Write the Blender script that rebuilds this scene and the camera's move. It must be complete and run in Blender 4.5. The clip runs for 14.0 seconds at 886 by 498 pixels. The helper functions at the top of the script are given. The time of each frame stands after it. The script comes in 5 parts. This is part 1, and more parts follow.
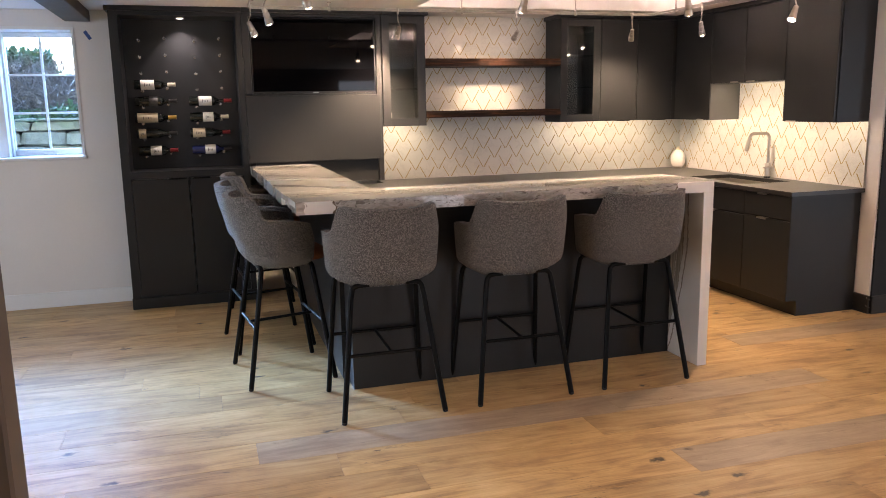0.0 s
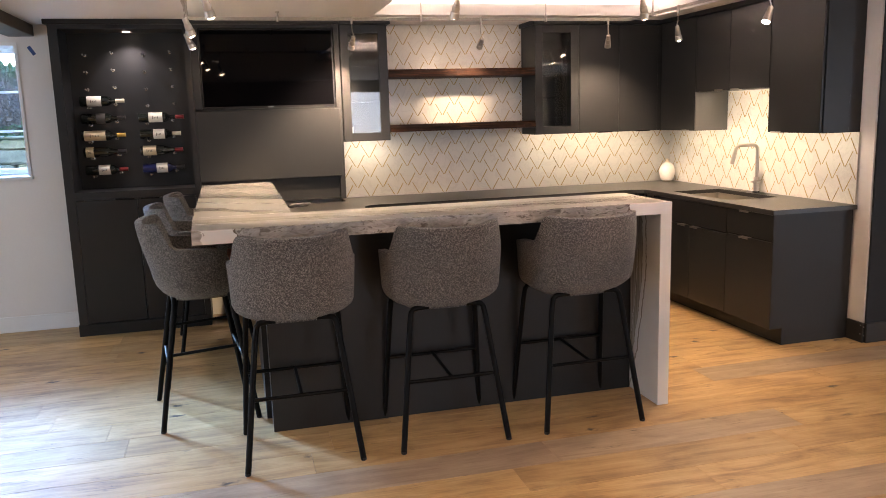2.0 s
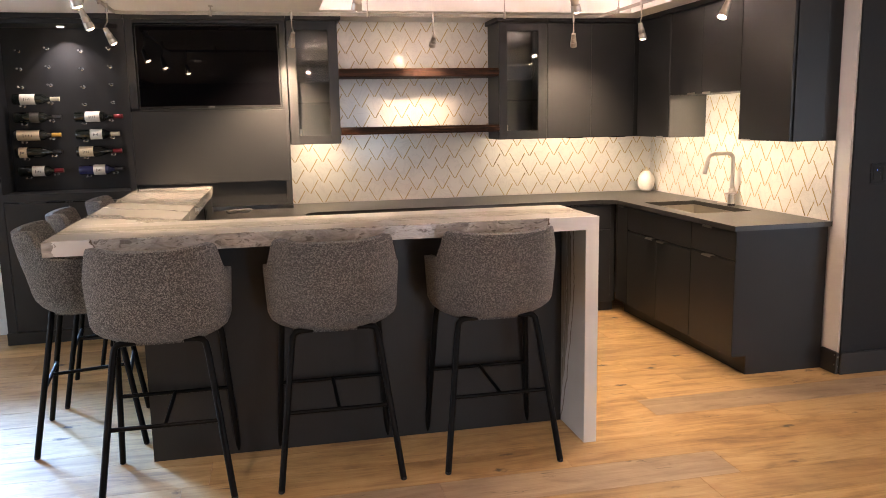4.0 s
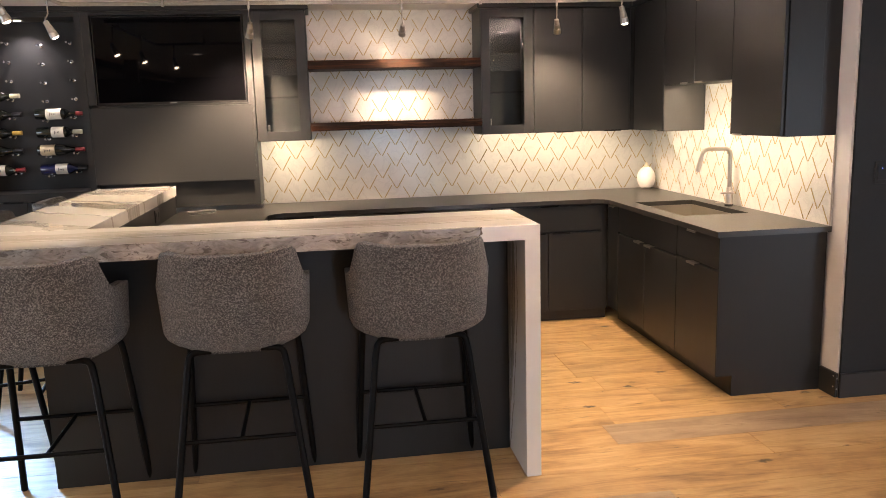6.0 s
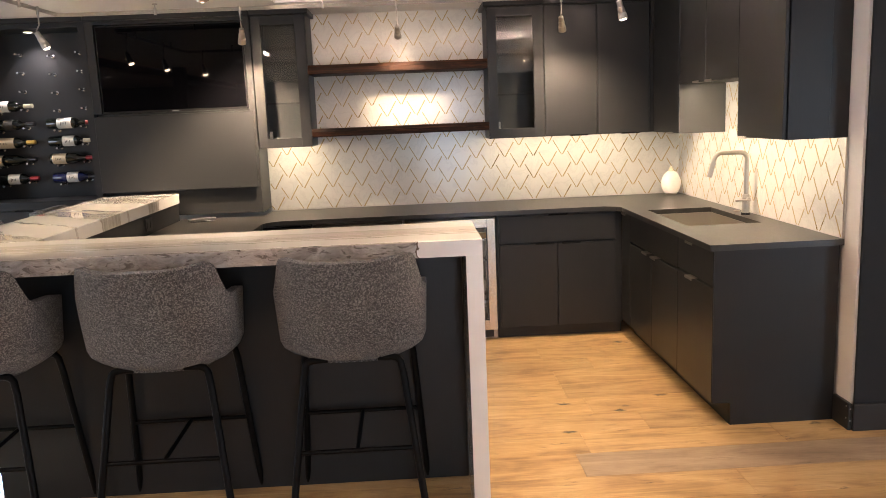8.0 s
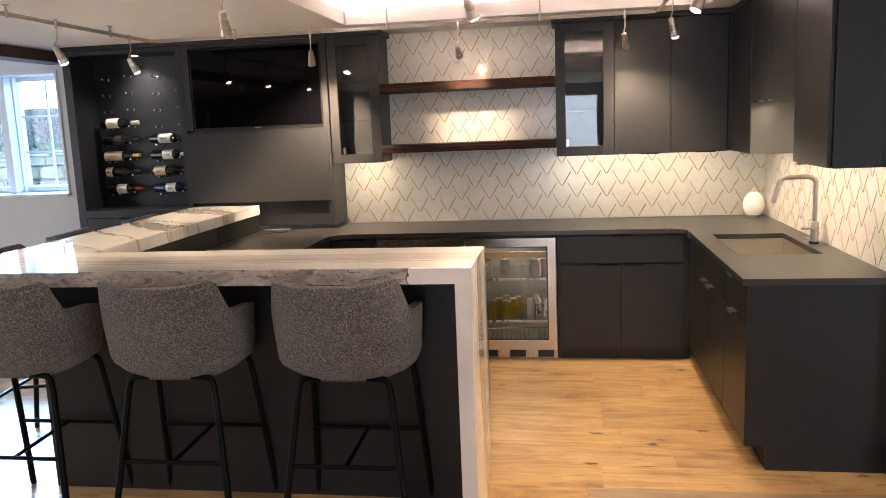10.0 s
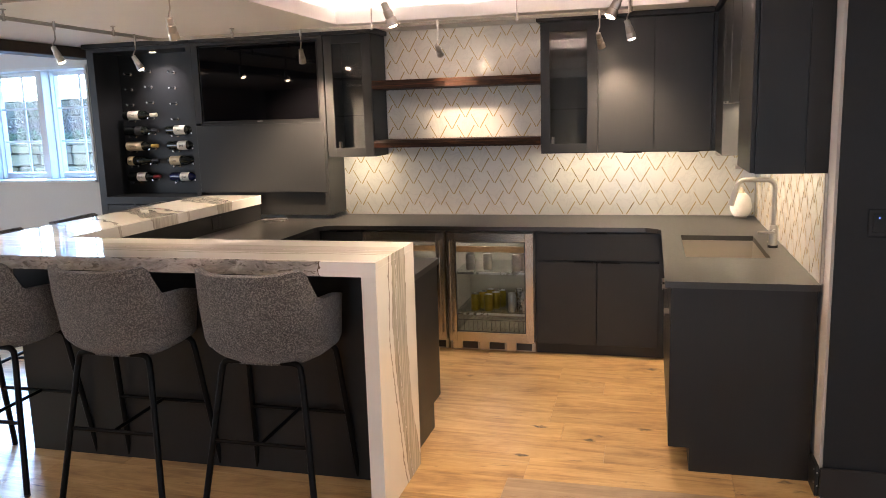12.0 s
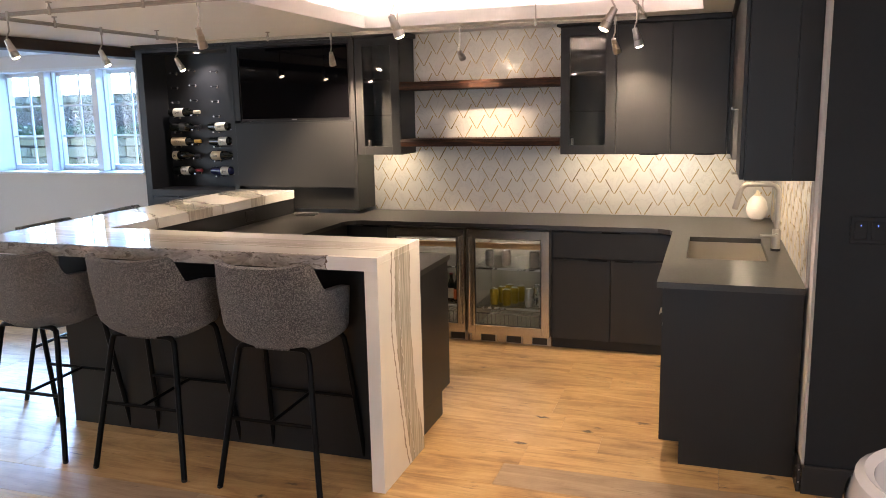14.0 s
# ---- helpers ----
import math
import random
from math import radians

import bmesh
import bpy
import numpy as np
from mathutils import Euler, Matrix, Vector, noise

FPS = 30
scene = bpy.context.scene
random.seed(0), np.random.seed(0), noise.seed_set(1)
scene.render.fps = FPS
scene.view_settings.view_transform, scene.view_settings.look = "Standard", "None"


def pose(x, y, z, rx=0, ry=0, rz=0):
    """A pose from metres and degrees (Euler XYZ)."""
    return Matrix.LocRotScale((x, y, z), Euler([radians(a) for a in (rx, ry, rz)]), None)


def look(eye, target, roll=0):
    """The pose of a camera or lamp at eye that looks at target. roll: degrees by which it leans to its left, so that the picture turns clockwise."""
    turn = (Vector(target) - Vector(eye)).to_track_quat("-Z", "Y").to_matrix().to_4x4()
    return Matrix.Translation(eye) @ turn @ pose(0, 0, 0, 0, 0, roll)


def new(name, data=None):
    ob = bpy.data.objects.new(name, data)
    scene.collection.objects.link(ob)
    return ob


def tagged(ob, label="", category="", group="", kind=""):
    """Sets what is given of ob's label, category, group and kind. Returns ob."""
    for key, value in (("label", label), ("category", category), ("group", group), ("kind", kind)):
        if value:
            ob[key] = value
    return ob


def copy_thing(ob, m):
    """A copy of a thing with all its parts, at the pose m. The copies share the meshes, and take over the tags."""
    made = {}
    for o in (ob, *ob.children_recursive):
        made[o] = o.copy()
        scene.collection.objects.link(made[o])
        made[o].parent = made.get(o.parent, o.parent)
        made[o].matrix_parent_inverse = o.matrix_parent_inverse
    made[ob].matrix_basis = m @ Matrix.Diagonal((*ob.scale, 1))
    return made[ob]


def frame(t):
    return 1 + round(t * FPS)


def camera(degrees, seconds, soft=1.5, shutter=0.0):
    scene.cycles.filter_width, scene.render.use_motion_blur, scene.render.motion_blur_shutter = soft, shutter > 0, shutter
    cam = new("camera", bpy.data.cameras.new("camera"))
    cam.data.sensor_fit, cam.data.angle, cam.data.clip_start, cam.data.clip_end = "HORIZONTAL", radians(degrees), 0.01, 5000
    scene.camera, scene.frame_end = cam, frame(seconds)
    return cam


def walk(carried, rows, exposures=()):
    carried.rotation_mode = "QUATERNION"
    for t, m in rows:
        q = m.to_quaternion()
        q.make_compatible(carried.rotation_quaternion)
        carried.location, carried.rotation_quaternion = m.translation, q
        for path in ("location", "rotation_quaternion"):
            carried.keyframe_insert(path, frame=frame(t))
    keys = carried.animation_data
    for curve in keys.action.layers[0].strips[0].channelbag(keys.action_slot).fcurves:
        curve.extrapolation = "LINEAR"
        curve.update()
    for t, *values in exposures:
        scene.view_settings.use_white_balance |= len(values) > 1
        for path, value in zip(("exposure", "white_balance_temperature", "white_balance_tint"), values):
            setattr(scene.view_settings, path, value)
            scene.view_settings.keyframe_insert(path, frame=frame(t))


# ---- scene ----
cam = camera(59.2, 14.0, soft=0.9)
PATH = [
    (0, (0.091, -0.005, 1.562), (0.671, 1.874, 1.2), -1.0),
    (0.5, (0.259, 0.013, 1.583), (0.796, 1.908, 1.233), -0.9),
    (1, (0.419, 0.061, 1.589), (0.915, 1.967, 1.241), -1.4),
    (1.5, (0.588, 0.135, 1.565), (1.08, 2.044, 1.228), -1.5),
    (2, (0.73, 0.224, 1.585), (1.232, 2.131, 1.246), -1.7),
    (2.5, (0.906, 0.291, 1.572), (1.395, 2.201, 1.238), -1.6),
    (3, (1.089, 0.351, 1.574), (1.569, 2.263, 1.239), -1.4),
    (3.5, (1.271, 0.389, 1.566), (1.723, 2.31, 1.237), -1.1),
    (4, (1.447, 0.461, 1.561), (1.863, 2.389, 1.234), -1.1),
    (6.5, (2.197, 0.785, 1.575), (2.44, 2.739, 1.226), -1.8),
    (7, (2.342, 0.819, 1.569), (2.529, 2.78, 1.224), -2.0),
    (7.5, (2.489, 0.857, 1.571), (2.623, 2.823, 1.228), -2.1),
    (8, (2.664, 0.901, 1.576), (2.733, 2.871, 1.238), -2.4),
    (8.5, (2.82, 0.917, 1.607), (2.785, 2.888, 1.27), -2.8),
    (9, (2.969, 0.893, 1.626), (2.821, 2.861, 1.3), -2.7),
    (11.5, (3.796, 0.943, 1.679), (3.341, 2.863, 1.357), -1.9),
    (12, (3.987, 0.901, 1.682), (3.475, 2.805, 1.346), -1.7),
    (12.5, (4.125, 0.855, 1.685), (3.536, 2.734, 1.335), -1.3),
    (13, (4.199, 0.81, 1.703), (3.575, 2.675, 1.343), -1.2),
    (13.5, (4.253, 0.772, 1.723), (3.618, 2.634, 1.363), -1.2),
    (14, (4.277, 0.757, 1.736), (3.636, 2.619, 1.385), -1.2),
]
walk(cam, [(t, look(eye, target, roll)) for t, eye, target, roll in PATH], exposures=[(0.0, 5.10, 6850, 23), (4.0, 5.31, 6950, 23), (7.0, 5.37, 6750, 20), (9.0, 5.27, 6600, 19), (12.0, 5.12, 6600, 19), (14.0, 5.05, 6600, 19)])

# ---------------------------------------------------------------- world, sun, lamps
world = bpy.data.worlds.new("sky")
scene.world = world
world.use_nodes = True
wn = world.node_tree.nodes
sky = wn.new("ShaderNodeTexSky")
sky.sky_type, sky.sun_disc = "NISHITA", False
sky.sun_elevation, sky.sun_rotation = radians(27), radians(-35)
sky.air_density, sky.dust_density = 1.0, 0.6
cool = wn.new("ShaderNodeMix")                           # the room's white balance is set for its warm lamps
cool.data_type, cool.blend_type = "RGBA", "MULTIPLY"
cool.inputs[0].default_value, cool.inputs[7].default_value = 1.0, (0.50, 0.86, 1.25, 1)
world.node_tree.links.new(sky.outputs["Color"], cool.inputs[6])
world.node_tree.links.new(cool.outputs[2], wn["Background"].inputs["Color"])
wn["Background"].inputs["Strength"].default_value = 0.08

WARM, NEUTRAL = (1.0, 0.77, 0.51), (1.0, 0.80, 0.70)
TAPE = (1.0, 0.85, 0.57)
POWER = 0.135                                           # all indoor lamps together


def lamp(name, kind, at, to, watts, colour, **more):
    data = bpy.data.lights.new(name, kind)
    data.energy, data.color = watts * (1.0 if kind == "SUN" else POWER), colour
    if kind == "AREA":
        data.shape = "RECTANGLE"
        data.size, data.size_y = more["size"]
    if kind == "SPOT":
        data.spot_size, data.spot_blend, data.shadow_soft_size = radians(more["cone"]), more.get("blend", 0.6), more.get("soft", 0.02)
    if kind == "SUN":
        data.angle = radians(more["angle"])
    ob = new(name, data)
    ob.matrix_world = look(at, to)
    return ob


# a low, wide sun that stands in for the bright sky over the bank
lamp("sun", "SUN", (-7.27, 15.0, 6.65), (-1.7, 7.0, 1.7), 0.74, (0.28, 0.57, 1.0), angle=14)

# three daylight fills added out of view, set in recesses of the walls
lamp("west_fill", "AREA", (-4.02, 3.3, 1.15), (0.0, 3.6, 0.3), 24, (0.66, 0.84, 1.0), size=(3.2, 1.95))
lamp("unseen_daylight", "AREA", (3.45, -3.47, 1.12), (2.6, 4.0, 1.0), 11, (0.70, 0.86, 1.0), size=(0.95, 1.95))
lamp("unseen_daylight", "AREA", (7.66, 0.3, 1.12), (3.0, 1.2, 0.9), 17, (0.62, 0.82, 1.0), size=(3.2, 1.95))

# heads of the track: place, target, watts, cone
HEADS = [
    ((1.627, 6.045, 2.13), (1.50, 6.50, 1.45), 66, 78),
    ((2.612, 6.048, 2.12), (2.62, 6.82, 1.64), 12, 44),
    ((3.664, 6.036, 2.13), (3.84, 6.50, 1.40), 30, 80),
    ((0.500, 5.770, 2.12), (0.95, 6.05, 1.10), 24, 64),
    ((0.535, 4.960, 2.12), (0.90, 5.20, 1.10), 12, 60),
    ((0.660, 4.130, 2.12), (0.95, 4.40, 1.10), 12, 58),
    ((1.867, 4.140, 2.12), (1.75, 4.75, 0.90), 12, 70),
    ((2.908, 4.130, 2.12), (3.60, 4.75, 0.00), 15, 75),
    ((3.862, 5.347, 2.12), (4.20, 5.50, 0.90), 27, 90),
    ((3.840, 4.326, 2.12), (2.98, 4.02, 0.45), 22, 65),
]
for place, target, watts, cone in HEADS:
    way = (Vector(target) - Vector(place)).normalized()
    lamp("track_lamp", "SPOT", Vector(place) + way * 0.070, target, watts, WARM, cone=cone * 1.2, blend=1.0)

# LED tape under the wall cabinets, a puck in the wine niche
lamp("led_tape", "AREA", (3.80, 6.62, 1.385), (3.80, 6.82, 0.85), 0.64, TAPE, size=(1.05, 0.02))
lamp("led_tape", "AREA", (1.80, 6.62, 1.385), (1.80, 6.82, 0.85), 0.30, TAPE, size=(0.30, 0.02))
lamp("led_tape", "AREA", (4.50, 4.78, 1.385), (4.72, 4.78, 0.95), 0.30, TAPE, size=(0.44, 0.02))
lamp("led_tape", "AREA", (4.47, 5.50, 1.695), (4.72, 5.50, 1.10), 0.55, TAPE, size=(0.80, 0.02))
lamp("led_tape", "AREA", (4.50, 6.20, 1.385), (4.72, 6.20, 0.95), 0.35, TAPE, size=(0.45, 0.02))
lamp("niche_puck", "SPOT", (0.02, 6.66, 2.265), (0.02, 6.72, 1.2), 13, (1.0, 0.92, 0.90), cone=120, blend=0.9)
# LED tape on the ledge of the ceiling tray
for at, to, size in (((3.0, 6.28, 2.445), (3.0, 6.27, 2.60), (2.3, 0.02)), ((3.0, 2.23, 2.445), (3.0, 2.24, 2.60), (2.3, 0.02)),
                     ((1.76, 4.25, 2.445), (1.77, 4.25, 2.60), (3.8, 0.02)), ((4.27, 4.25, 2.445), (4.26, 4.25, 2.60), (3.8, 0.02))):
    lamp("tray_led", "AREA", at, to, 3.6, NEUTRAL, size=size)
# recessed downlights over the rest of the room
DOWNLIGHTS = [(0.6, 2.2), (0.6, -0.6), (3.0, 1.0), (3.0, -1.4), (5.6, 2.4), (5.6, -0.4), (-1.8, 2.6), (-1.8, 0.0)]
for x, y in DOWNLIGHTS:
    lamp("downlight_lamp", "SPOT", (x, y, 2.33), (x, y, 0), 25, NEUTRAL, cone=120, blend=0.9, soft=0.05)

# ---------------------------------------------------------------- materials


class Mat:
    """A small builder for node materials."""

    def __init__(self, name, rough=0.5, metal=0.0, colour=(0.5, 0.5, 0.5)):
        self.m = bpy.data.materials.new(name)
        self.m.use_nodes = True
        self.t = self.m.node_tree
        self.b = self.t.nodes["Principled BSDF"]
        self.set("Roughness", rough), self.set("Metallic", metal), self.set("Base Color", (*colour, 1))

    def set(self, key, value):
        if isinstance(value, bpy.types.NodeSocket):
            self.t.links.new(value, self.b.inputs[key])
        else:
            self.b.inputs[key].default_value = value
        return self

    def node(self, kind, inputs=None, **settings):
        n = self.t.nodes.new(kind)
        if "operation" in settings:
            n.operation = settings["operation"]
        if "data_type" in settings:
            n.data_type, n.blend_type = settings["data_type"], settings["blend_type"]
        for k, v in (inputs or {}).items():
            if isinstance(v, bpy.types.NodeSocket):
                self.t.links.new(v, n.inputs[k])
            else:
                n.inputs[k].default_value = v
        return n

    def pos(self):
        return self.node("ShaderNodeNewGeometry").outputs["Position"]

    def obj(self):
        return self.node("ShaderNodeTexCoord").outputs["Object"]

    def map(self, vec, scale=(1, 1, 1), loc=(0, 0, 0), rot=(0, 0, 0)):
        return self.node("ShaderNodeMapping", {"Vector": vec, "Scale": scale, "Location": loc, "Rotation": rot}).outputs[0]

    def noise(self, vec, scale, detail=4, rough=0.55, distort=0.0):
        return self.node("ShaderNodeTexNoise", {"Vector": vec, "Scale": scale, "Detail": detail, "Roughness": rough, "Distortion": distort}).outputs[0]

    def math(self, op, a, b=0.0, c=0.0):
        return self.node("ShaderNodeMath", {0: a, 1: b, 2: c}, operation=op).outputs[0]

    def ramp(self, fac, stops, mode="LINEAR"):
        n = self.node("ShaderNodeValToRGB", {"Fac": fac})
        n.color_ramp.interpolation = mode
        e = n.color_ramp.elements
        while len(e) < len(stops):
            e.new(0.5)
        for el, (p, c) in zip(e, stops):
            el.position = p
            el.color = (c, c, c, 1) if isinstance(c, (int, float)) else (*c, 1)
        return n.outputs["Color"]

    def mix(self, fac, a, b, mode="MIX"):
        n = self.node("ShaderNodeMix", data_type="RGBA", blend_type=mode)
        for i, v in ((0, fac), (6, a), (7, b)):
            if isinstance(v, bpy.types.NodeSocket):
                self.t.links.new(v, n.inputs[i])
            else:
                n.inputs[i].default_value = v if i == 0 else (*v, 1)
        return n.outputs[2]

    def bump(self, height, strength=0.3, dist=0.002):
        return self.set("Normal", self.node("ShaderNodeBump", {"Height": height, "Strength": strength, "Distance": dist}).outputs[0])

    def xyz(self, vec):
        return self.node("ShaderNodeSeparateXYZ", {0: vec}).outputs

    def random(self):
        return self.node("ShaderNodeObjectInfo").outputs["Random"]


def plain(name, colour, rough=0.5, metal=0.0, grain=40.0, vary=0.12, relief=0.05):
    """A paint, plastic or metal with faint mottling and relief."""
    m = Mat(name, rough, metal)
    p = m.pos()
    n = m.math("ADD", m.math("MULTIPLY", m.noise(p, 2.3, 3), 0.6), m.math("MULTIPLY", m.noise(p, grain, 4), 0.4))
    lo, hi = [tuple(c * k for c in colour) for k in (1 - vary, 1 + vary)]
    m.set("Base Color", m.ramp(n, [(0.3, lo), (0.7, hi)]))
    m.set("Roughness", m.ramp(n, [(0.3, max(rough - 0.05, 0.02)), (0.7, min(rough + 0.06, 1))]))
    m.bump(m.noise(p, grain * 5, 3), relief, 0.001)
    return m.m


def make_cabinet():
    m = Mat("cabinet_paint", 0.42)
    p = m.pos()
    grain = m.noise(m.map(p, (60, 60, 1.6)), 3.0, 5, 0.6)
    n = m.math("ADD", m.math("MULTIPLY", grain, 0.4), m.math("MULTIPLY", m.noise(p, 1.7, 3), 0.6))
    m.set("Base Color", m.ramp(n, [(0.3, (0.0135, 0.0142, 0.0149)), (0.7, (0.0190, 0.0200, 0.0208))]))
    m.set("Roughness", m.ramp(n, [(0.3, 0.36), (0.7, 0.44)]))
    m.bump(grain, 0.06, 0.001)
    m.set("Specular IOR Level", 0.4)
    return m.m


def make_floor(name, grey):
    m = Mat(name, 0.36)
    p, r = m.pos(), m.random()
    shift = m.node("ShaderNodeCombineXYZ", {0: m.math("MULTIPLY", r, 37.0), 1: m.math("MULTIPLY", r, 11.0), 2: m.math("MULTIPLY", r, 5.0)}).outputs[0]
    q = m.node("ShaderNodeVectorMath", {0: p, 1: shift}, operation="ADD").outputs[0]
    fine = m.noise(m.map(q, (2.2, 70, 1)), 2.0, 6, 0.6, 0.3)
    broad = m.noise(m.map(q, (1.1, 6.0, 1)), 1.5, 5, 0.6, 1.6)
    cloud = m.noise(q, 3.2, 4, 0.6)
    g = m.math("ADD", m.math("ADD", m.math("MULTIPLY", fine, 0.20), m.math("MULTIPLY", broad, 0.50)), m.math("MULTIPLY", cloud, 0.30))
    base = m.ramp(g, [(0.34, (0.205, 0.120, 0.052)), (0.42, (0.36, 0.225, 0.100)), (0.50, (0.50, 0.328, 0.146)), (0.62, (0.62, 0.445, 0.222))])
    tone = m.ramp(r, [(0.0, (0.76, 0.73, 0.70)), (0.18, (0.98, 0.96, 0.92)), (0.42, (1.10, 1.07, 1.0)), (0.66, (0.84, 0.79, 0.73)), (0.84, (1.10, 1.07, 1.04)), (1.0, (0.70, 0.68, 0.68))])
    col = m.mix(1.0, base, tone, "MULTIPLY")
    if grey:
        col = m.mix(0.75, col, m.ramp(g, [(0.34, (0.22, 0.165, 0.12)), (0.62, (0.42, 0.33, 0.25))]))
    # mineral streaks, cracks and knots
    streak = m.ramp(m.noise(m.map(q, (1.6, 26, 1)), 1.8, 5, 0.6, 1.4), [(0.57, 0.0), (0.70, 0.8)])
    col = m.mix(m.math("MULTIPLY", streak, 0.42), col, (0.19, 0.110, 0.055))
    line = m.math("ABSOLUTE", m.math("SUBTRACT", m.noise(m.map(q, (1.1, 15, 1)), 1.7, 3, 0.5, 0.9), 0.5))
    crack = m.math("MULTIPLY", m.ramp(line, [(0.0, 1.0), (0.012, 0.0)]), m.ramp(m.noise(m.map(q, (2.2, 5, 1)), 1.6, 2), [(0.58, 0.0), (0.66, 0.9)]))
    wob = m.node("ShaderNodeVectorMath", {0: m.map(q, (1.7, 4.2, 1)), 1: m.node("ShaderNodeCombineXYZ", {0: m.math("MULTIPLY", m.noise(q, 14.0, 4), 0.22), 1: m.math("MULTIPLY", m.noise(q, 19.0, 4), 0.34), 2: 0.0}).outputs[0]}, operation="ADD").outputs[0]
    vor = m.node("ShaderNodeTexVoronoi", {"Vector": wob, "Scale": 1.9})
    knot = m.ramp(vor.outputs["Distance"], [(0.060, 1.0), (0.095, 0.65), (0.16, 0.0)])
    chosen = m.ramp(m.node("ShaderNodeSeparateColor", {0: vor.outputs["Color"]}).outputs[0], [(0.60, 0.0), (0.64, 1.0)])
    k = m.math("MAXIMUM", m.math("MULTIPLY", knot, chosen), crack)
    col = m.mix(k, col, (0.040, 0.021, 0.011))
    m.set("Base Color", col)
    m.set("Roughness", m.ramp(g, [(0.3, 0.50), (0.7, 0.40)]))
    m.bump(m.math("SUBTRACT", fine, k), 0.14, 0.002)
    m.set("Coat Weight", 0.32), m.set("Coat Roughness", 0.36)
    return m.m


def make_quartz(name, across, along, drift, bands, sway=0.10, slant=0.0):
    """White quartz with long smoky veins. across, along: axes 0..2; drift: how far the veins wander per metre, squared; slant: their slope; bands: (place, half width, depth)."""
    m = Mat(name, 0.05)
    m.set("Specular IOR Level", 0.6)
    p = m.pos()
    s = m.xyz(p)
    wander = m.math("MULTIPLY", m.math("SUBTRACT", m.noise(p, 2.1, 3), 0.5), sway)
    jag = m.math("MULTIPLY", m.math("SUBTRACT", m.noise(p, 26.0, 5, 0.65), 0.5), 0.034)
    start, per = drift
    run = m.math("MAXIMUM", m.math("SUBTRACT", start, s[along]), 0.0)
    v = m.math("SUBTRACT", s[across], m.math("MULTIPLY", m.math("MULTIPLY", run, run), per))
    v = m.math("ADD", v, m.math("ADD", wander, jag))
    v = m.math("ADD", v, m.math("MULTIPLY", s[along], slant))
    stretch = [1.5, 1.5, 1.5]
    stretch[across] = 60.0
    lines = m.noise(m.map(p, tuple(stretch)), 1.6, 6, 0.65, 0.3)
    tint = m.ramp(lines, [(0.36, (0.21, 0.19, 0.15)), (0.48, (0.38, 0.35, 0.285)), (0.62, (0.58, 0.545, 0.47))])
    col = m.ramp(m.noise(p, 3.0, 3), [(0.3, (0.74, 0.725, 0.68)), (0.7, (0.81, 0.795, 0.75))])
    for place, half, depth in bands:
        d = m.math("ABSOLUTE", m.math("SUBTRACT", v, place))
        inside = m.math("MULTIPLY", m.math("LESS_THAN", d, half), depth)
        rim = m.math("MULTIPLY", m.math("LESS_THAN", m.math("ABSOLUTE", m.math("SUBTRACT", d, half)), 0.0022), depth)
        col = m.mix(inside, col, tint)
        col = m.mix(m.math("MULTIPLY", rim, 0.7), col, (0.17, 0.135, 0.10))
    m.set("Base Color", col)
    m.set("Coat Weight", 0.3), m.set("Coat Roughness", 0.04)
    return m.m


def make_quartz_edge(axis, first, last):
    """The smoky band that runs along the bar's edge, between two places on one axis."""
    m = Mat("quartz_edge", 0.14)
    p = m.pos()
    s = m.xyz(p)
    n = m.noise(m.map(p, (0.7, 0.7, 1.6)), 13.0, 7, 0.7, 0.9)
    blot = m.noise(m.map(p, (7, 7, 16)), 2.6, 6, 0.7, 1.2)
    grey = m.ramp(n, [(0.34, (0.27, 0.25, 0.225)), (0.5, (0.42, 0.39, 0.355)), (0.66, (0.60, 0.565, 0.52))])
    grey = m.mix(m.ramp(blot, [(0.545, 0.0), (0.60, 0.85)]), grey, (0.15, 0.13, 0.115))
    jag = m.math("MULTIPLY", m.math("SUBTRACT", m.noise(p, 17.0, 4), 0.5), 0.16)
    v = m.math("ADD", s[axis], jag)
    inside = m.math("MULTIPLY", m.math("GREATER_THAN", v, first), m.math("LESS_THAN", v, last))
    inside = m.math("MAXIMUM", inside, m.math("LESS_THAN", v, first - 0.155))
    near_end = m.math("LESS_THAN", m.math("MINIMUM", m.math("ABSOLUTE", m.math("SUBTRACT", v, first)), m.math("ABSOLUTE", m.math("SUBTRACT", v, last))), 0.006)
    col = m.mix(inside, (0.80, 0.78, 0.745), grey)
    m.set("Base Color", m.mix(near_end, col, (0.16, 0.12, 0.09)))
    return m.m


def make_counter():
    m = Mat("dark_quartz", 0.33)
    p = m.pos()
    n2 = m.noise(p, 90.0, 3)
    m.set("Base Color", m.ramp(n2, [(0.3, (0.017, 0.0165, 0.016)), (0.7, (0.025, 0.024, 0.023))]))
    m.set("Roughness", m.ramp(n2, [(0.3, 0.31), (0.7, 0.35)]))
    m.set("Specular IOR Level", 0.75)
    return m.m


def make_tile():
    m = Mat("white_marble_tile", 0.16)
    p = m.pos()
    v = m.noise(p, 5.0, 6, 0.62, 1.4)
    vein = m.ramp(m.math("ABSOLUTE", m.math("SUBTRACT", v, 0.5)), [(0.0, 1.0), (0.035, 0.0)])
    base = m.ramp(m.noise(p, 2.2, 4), [(0.3, (0.71, 0.69, 0.64)), (0.7, (0.78, 0.765, 0.715))])
    m.set("Base Color", m.mix(m.math("MULTIPLY", vein, 0.22), base, (0.45, 0.43, 0.41)))
    m.bump(m.noise(p, 30.0, 3), 0.05, 0.001)
    return m.m


